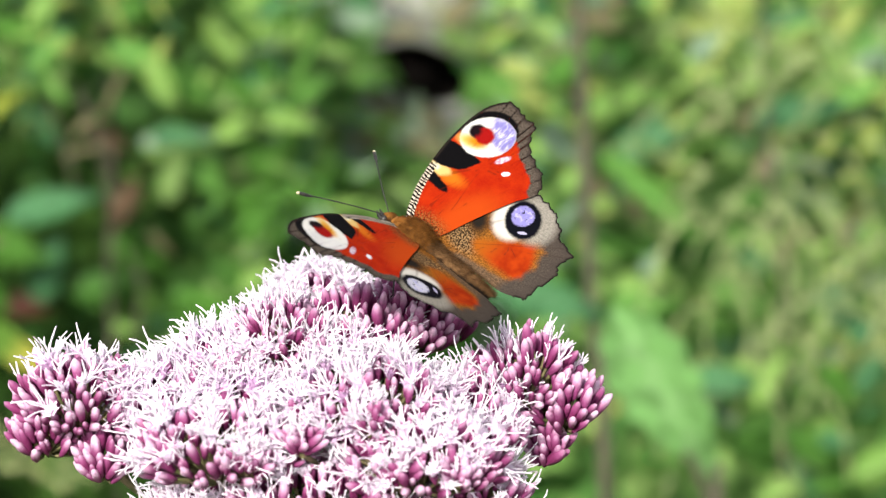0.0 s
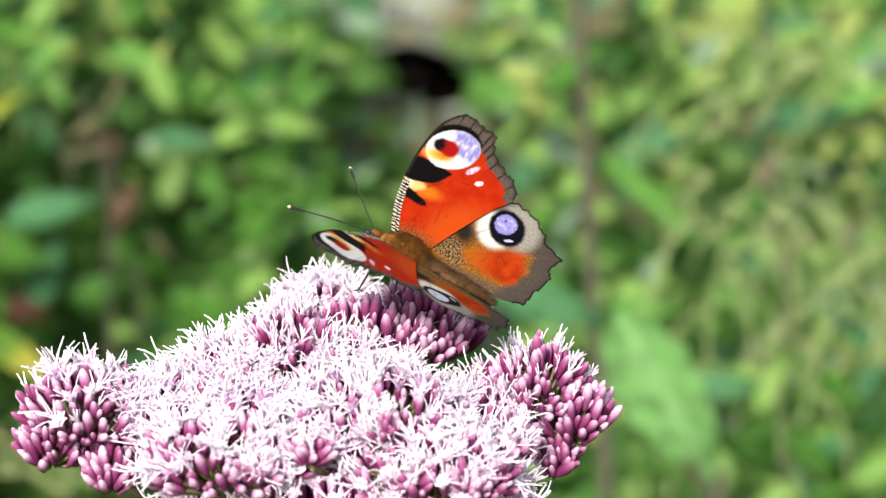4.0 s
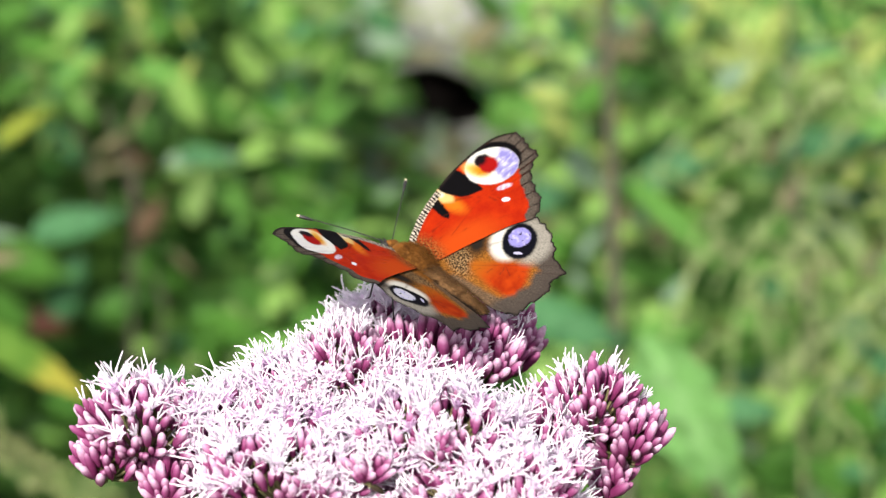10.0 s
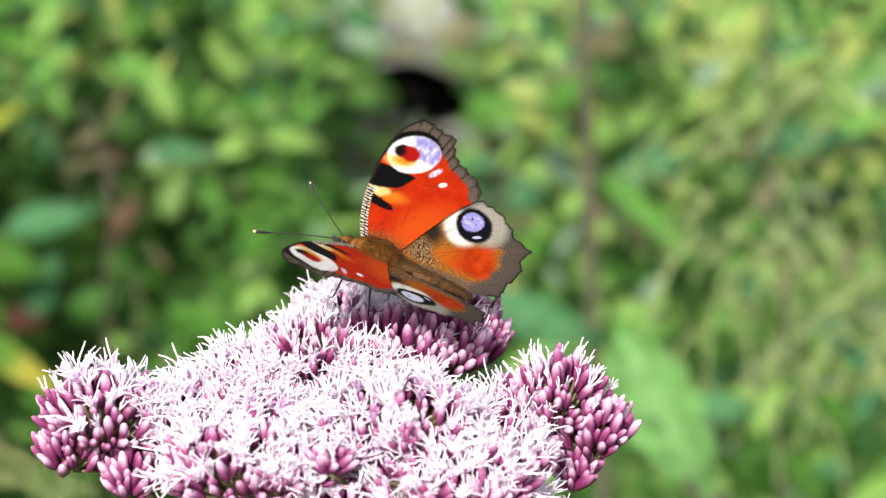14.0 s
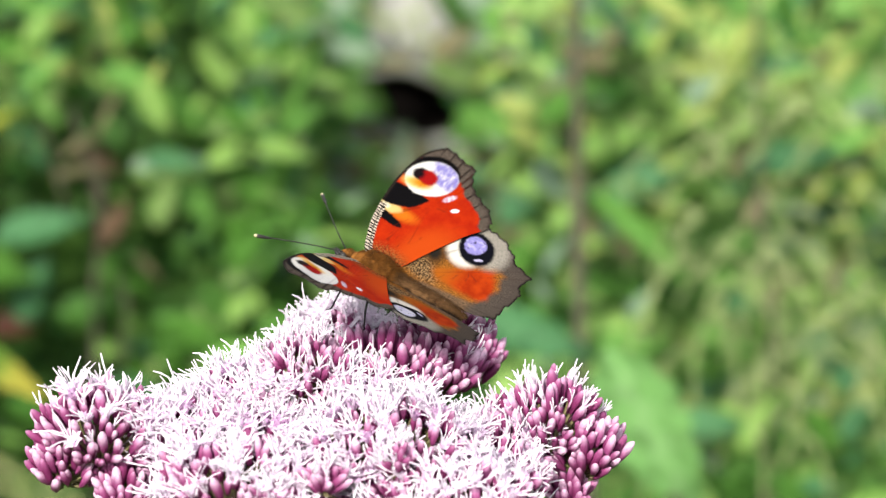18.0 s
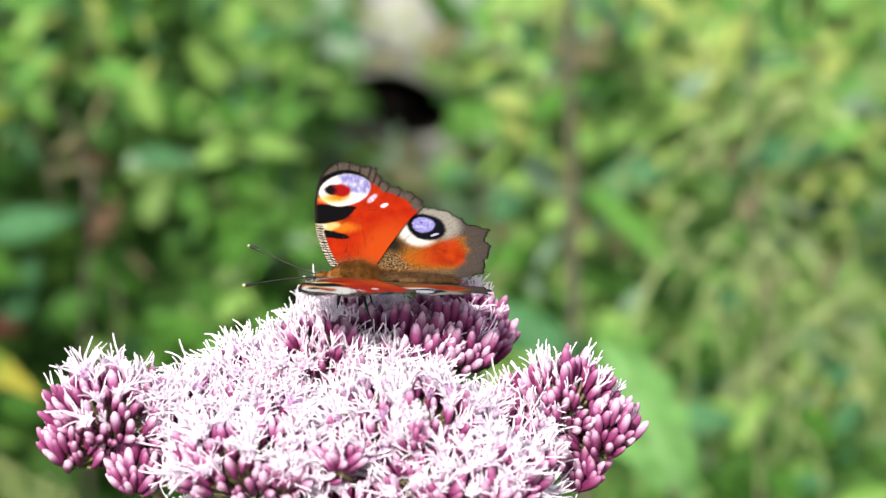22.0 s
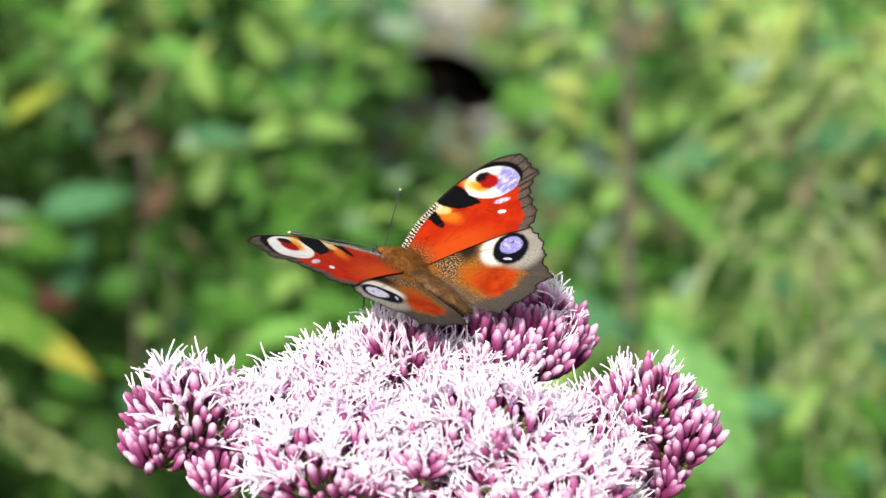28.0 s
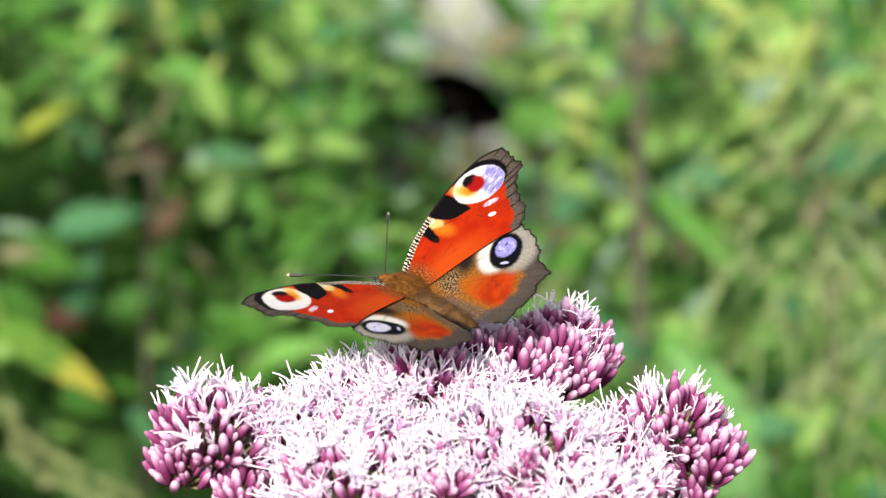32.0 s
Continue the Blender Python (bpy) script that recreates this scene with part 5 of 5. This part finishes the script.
part("proboscis", tube_mesh("proboscis", [(13.6 * MM, 0, -0.8 * MM), (14.8 * MM, 0, -2.6 * MM), (14.6 * MM, 0.2 * MM, -6 * MM), (13.8 * MM, 0.3 * MM, -9 * MM)], [0.2 * MM, 0.16 * MM, 0.13 * MM, 0.1 * MM], M_CHITIN, 6), head, "thin curled black tongue")
wings = {}
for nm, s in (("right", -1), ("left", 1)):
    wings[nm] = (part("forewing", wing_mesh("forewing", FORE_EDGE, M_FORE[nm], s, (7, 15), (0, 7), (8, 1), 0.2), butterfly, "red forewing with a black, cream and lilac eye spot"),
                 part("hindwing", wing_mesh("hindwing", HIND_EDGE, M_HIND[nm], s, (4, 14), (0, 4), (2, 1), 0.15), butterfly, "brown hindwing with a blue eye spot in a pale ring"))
right_forewing, right_hindwing = wings["right"]
left_forewing, left_hindwing = wings["left"]


# ---- what moves ----
def flap(side, wing, angle, sweep):
    """The pose of a wing raised by angle and swung forward by sweep, in the butterfly's space."""
    lift = 0.00025 if wing in (right_forewing, left_forewing) else -0.00025
    return pose(0, side * 0.0015, 0.001, side * angle) @ pose(0, 0, lift, 0, 0, -side * (sweep if lift > 0 else 0))


def motions():
    walk(butterfly, [
        (0.0, pose(0.00890, 0.00736, 1.09193, 3.49, -27.98, 145.76)),
        (0.5, pose(0.00889, 0.01112, 1.09084, 1.85, -29.08, 145.45)),
        (1.0, pose(0.00877, 0.01268, 1.09045, 1.04, -27.86, 146.32)),
        (1.5, pose(0.00833, 0.01354, 1.09006, 0.48, -26.96, 156.33)),
        (2.0, pose(0.00722, 0.01307, 1.08976, 0.64, -22.55, 162.17)),
        (2.5, pose(0.00701, 0.01314, 1.08928, 0.69, -22.15, 157.70)),
        (3.0, pose(0.00604, 0.01304, 1.08959, 0.95, -23.34, 154.96)),
        (3.5, pose(0.00631, 0.01311, 1.08966, 0.71, -28.46, 157.74)),
        (5.5, pose(0.00086, 0.01518, 1.08931, 0.44, -19.98, 162.09)),
        (6.0, pose(0.00080, 0.01541, 1.08912, 0.65, -20.29, 161.78)),
        (6.5, pose(0.00074, 0.01534, 1.08936, 1.09, -20.64, 161.37)),
        (7.0, pose(0.00055, 0.01554, 1.08955, 1.69, -20.34, 156.55)),
        (7.5, pose(0.00023, 0.01543, 1.09014, 2.16, -21.30, 154.32)),
        (8.0, pose(-0.00101, 0.01561, 1.08998, 2.53, -17.55, 148.18)),
        (8.5, pose(-0.00102, 0.01553, 1.09038, 2.99, -19.23, 144.97)),
        (9.0, pose(-0.00249, 0.01464, 1.09034, 3.24, -19.30, 149.38)),
        (9.5, pose(-0.00565, 0.01666, 1.09087, 2.38, -16.86, 142.94)),
        (10.0, pose(-0.00510, 0.01768, 1.09085, 2.24, -20.55, 137.01)),
        (10.5, pose(-0.00485, 0.01748, 1.09092, 1.98, -21.56, 136.28)),
        (11.0, pose(-0.00471, 0.01700, 1.09120, 1.70, -20.94, 136.60)),
        (11.5, pose(-0.00461, 0.01671, 1.09134, 1.28, -21.01, 136.22)),
        (12.0, pose(-0.00542, 0.01671, 1.09057, 0.52, -17.53, 148.09)),
        (12.5, pose(-0.00576, 0.01429, 1.09029, 0.30, -14.40, 167.98)),
        (13.0, pose(-0.00476, 0.01422, 1.09169, 0.42, -21.71, 163.90)),
        (13.5, pose(-0.00469, 0.01590, 1.09115, 0.27, -21.09, 162.64)),
        (14.0, pose(-0.00466, 0.01606, 1.09108, 0.34, -21.50, 163.07)),
        (14.5, pose(-0.00469, 0.01573, 1.09123, 0.39, -21.43, 163.18)),
        (16.5, pose(-0.00399, 0.01770, 1.09149, -0.16, -21.94, 159.09)),
        (17.0, pose(-0.00379, 0.01762, 1.09157, -0.20, -22.68, 158.56)),
        (17.5, pose(-0.00390, 0.01775, 1.09124, -0.27, -21.74, 158.04)),
        (18.0, pose(-0.00398, 0.01743, 1.09144, -0.35, -22.98, 158.50)),
        (18.5, pose(-0.00417, 0.01698, 1.09145, -0.45, -21.77, 159.23)),
        (19.0, pose(-0.00364, 0.01666, 1.09186, -0.49, -22.41, 157.95)),
        (19.5, pose(-0.00281, 0.01485, 1.09214, -0.77, -21.63, 165.90)),
        (20.0, pose(-0.00505, 0.01423, 1.09103, -0.79, -17.71, 167.58)),
        (20.5, pose(-0.00522, 0.01382, 1.09186, -0.46, -19.34, 166.61)),
        (21.0, pose(-0.00735, 0.01365, 1.09015, 0.09, -11.81, 173.21)),
        (21.5, pose(-0.01025, 0.01337, 1.08895, 0.48, -2.56, -175.54)),
        (22.0, pose(-0.00970, 0.01407, 1.08845, 0.76, -2.21, 179.79)),
        (22.5, pose(-0.01026, 0.01504, 1.08815, 0.73, -6.90, 179.77)),
        (23.0, pose(-0.01106, 0.01720, 1.08700, 0.74, -8.12, 178.69)),
        (23.5, pose(-0.01098, 0.01615, 1.08782, 0.85, -8.16, -178.34)),
        (24.0, pose(-0.01269, 0.01598, 1.08846, 0.95, -11.88, 173.33)),
        (24.5, pose(-0.01391, 0.01601, 1.08852, 0.73, -15.24, 171.18)),
        (26.5, pose(-0.01825, 0.01533, 1.08880, -0.97, -10.73, 140.08)),
        (27.0, pose(-0.01851, 0.01581, 1.08897, -0.94, -9.15, 135.38)),
        (27.5, pose(-0.01853, 0.01510, 1.08927, -1.37, -13.06, 134.10)),
        (28.0, pose(-0.01862, 0.01384, 1.08984, -1.64, -13.18, 129.38)),
        (28.5, pose(-0.01904, 0.01154, 1.09027, -2.31, -14.17, 127.54)),
        (29.0, pose(-0.01956, 0.00961, 1.09083, -3.13, -17.04, 126.19)),
        (29.5, pose(-0.01995, 0.00806, 1.09158, -3.78, -18.35, 126.14)),
        (30.0, pose(-0.02053, 0.00676, 1.09192, -3.77, -15.56, 127.72)),
        (30.5, pose(-0.02122, 0.00722, 1.09114, -4.52, -12.73, 129.22)),
        (31.0, pose(-0.02286, 0.00695, 1.09089, -5.36, -9.73, 125.20)),
        (31.5, pose(-0.02372, 0.00846, 1.09015, -5.59, -4.44, 130.51)),
        (32.0, pose(-0.02313, 0.00961, 1.09017, -5.36, -7.18, 130.64)),
    ])
    for side, ways in ((1, (
            (0.0, (0.647, 0.762, -0.003)), (1.0, (0.655, 0.756, 0.025)), (3.0, (0.753, 0.649, 0.107)),
            (6.0, (0.778, 0.619, -0.106)), (8.0, (0.779, 0.627, 0.001)), (9.0, (0.761, 0.649, -0.013)),
            (11.0, (0.809, 0.588, -0.006)), (13.0, (0.756, 0.646, -0.107)), (16.5, (0.780, 0.624, -0.044)),
            (19.0, (0.766, 0.640, -0.054)), (21.0, (0.729, 0.684, 0.025)), (23.0, (0.732, 0.678, 0.069)),
            (24.0, (0.770, 0.636, 0.058)), (28.0, (0.804, 0.591, -0.064)), (30.0, (0.773, 0.612, -0.166)),
            (32.0, (0.790, 0.605, -0.098)))), (-1, (
            (0.0, (0.776, -0.610, 0.161)), (1.0, (0.797, -0.583, 0.155)), (3.0, (0.688, -0.706, 0.170)),
            (6.0, (0.758, -0.602, 0.250)), (8.0, (0.658, -0.671, 0.342)), (9.0, (0.646, -0.685, 0.337)),
            (11.0, (0.618, -0.751, 0.231)), (13.0, (0.731, -0.667, 0.145)), (16.5, (0.700, -0.699, 0.145)),
            (19.0, (0.711, -0.692, 0.120)), (21.0, (0.769, -0.622, 0.148)), (23.0, (0.752, -0.650, 0.108)),
            (24.0, (0.709, -0.686, 0.164)), (27.0, (0.685, -0.690, 0.232)), (28.0, (0.681, -0.689, 0.248)),
            (30.0, (0.744, -0.613, 0.264)), (32.0, (0.726, -0.617, 0.303))))):
        walk(antennae[side], [(t, aim((0.0132, side * 0.0007, 0.0009), way)) for t, way in ways])
    for wing in (right_forewing, right_hindwing):
        walk(wing, [(t, flap(-1, wing, angle, sweep)) for t, angle, sweep in (
            (0.0, 43.0, -0.9), (0.5, 43.0, -0.5), (1.0, 43.9, -0.4), (1.5, 39.8, 0.2), (2.0, 31.9, 1.0), (2.5, 32.6, 0.4), (3.0, 28.2, 0.1),
            (3.5, 31.9, 0.7), (5.5, 54.0, 0.9), (6.0, 55.6, 0.9), (6.5, 53.4, 0.9), (7.0, 48.6, 0.3), (7.5, 46.9, 0.4), (8.0, 45.8, -0.9),
            (8.5, 48.5, -1.3), (9.0, 50.7, -2.3), (9.5, 44.4, -0.9), (10.0, 41.0, -1.6), (10.5, 42.6, -1.9), (11.0, 41.8, -2.3), (11.5, 41.4, -2.0),
            (12.0, 45.7, -0.8), (12.5, 42.9, 1.1), (13.0, 38.0, 1.2), (13.5, 37.1, 1.1), (14.0, 37.2, 0.5), (14.5, 36.6, -0.4), (16.5, 31.6, -3.0),
            (17.0, 31.2, -2.9), (17.5, 30.9, -3.1), (18.0, 31.4, -3.4), (18.5, 33.0, -3.1), (19.0, 31.7, -3.0), (19.5, 29.6, -2.8),
            (20.0, 37.0, -2.6), (20.5, 35.7, -2.7), (21.0, 39.5, -4.3), (21.5, 35.3, -2.0), (22.0, 28.5, -2.6), (22.5, 33.0, -2.6),
            (23.0, 25.6, -1.0), (23.5, 29.3, -1.7), (24.0, 22.8, -1.4), (24.5, 25.8, -1.5), (26.5, 32.2, -2.2), (27.0, 29.8, -1.3),
            (27.5, 27.7, -2.2), (28.0, 28.8, -2.0), (28.5, 33.7, -2.1), (29.0, 38.2, -1.7), (29.5, 44.4, -1.7), (30.0, 45.9, -2.6),
            (30.5, 44.9, -2.3), (31.0, 46.5, -2.3), (31.5, 42.2, -2.8), (32.0, 39.2, -2.7),
        )])
    for wing in (left_forewing, left_hindwing):
        walk(wing, [(t, flap(1, wing, angle, sweep)) for t, angle, sweep in (
            (0.0, 5.3, 1.6), (0.5, 7.6, 2.0), (1.0, 8.1, 2.1), (1.5, 0.4, 2.7), (2.0, 9.8, 3.5), (2.5, 12.9, 2.9), (3.0, 23.0, 2.6),
            (3.5, 11.5, 3.2), (5.5, 10.7, 3.4), (6.0, 10.6, 3.4), (6.5, 9.6, 3.4), (7.0, 12.5, 2.8), (7.5, 11.6, 2.9), (8.0, 13.7, 1.6),
            (8.5, 9.2, 1.2), (9.0, 8.0, 0.2), (9.5, 7.9, 3.1), (10.0, 12.1, 4.4), (10.5, 12.7, 4.1), (11.0, 11.5, 3.7), (11.5, 13.1, 4.0),
            (12.0, 8.5, 3.2), (12.5, 0.5, 3.6), (13.0, 5.0, 3.7), (13.5, 7.3, 3.6), (14.0, 7.1, 3.0), (14.5, 6.8, 2.1), (16.5, 9.9, -0.5),
            (17.0, 9.9, -0.4), (17.5, 10.3, -0.6), (18.0, 10.1, -0.9), (18.5, 8.9, -0.6), (19.0, 10.2, -0.5), (19.5, 4.4, -0.3), (20.0, 3.8, -0.1),
            (20.5, 3.5, -0.2), (21.0, 3.0, -1.8), (21.5, 1.0, 0.5), (22.0, 8.5, -0.1), (22.3, 13.0, 0.1), (22.5, 13.0, -0.1), (22.8, 7.0, 0.1),
            (23.0, 7.4, 1.5), (23.2, 9.0, 0.1), (23.5, 13.0, 0.8), (23.8, 11.0, 0.1), (24.0, 11.0, 1.1), (24.5, 11.5, 1.0),
            (26.5, 13.9, 0.3), (27.0, 18.1, 1.2), (27.5, 13.5, 0.3), (28.0, 15.1, 0.5), (28.5, 11.6, 0.4), (29.0, 4.0, 0.8),
            (29.5, 8.5, 0.8), (30.0, 5.4, -0.1), (30.5, 0.6, 0.2), (31.0, 0.4, 0.2), (31.5, 0.9, -0.3), (32.0, 6.9, -0.2),
        )])


motions()
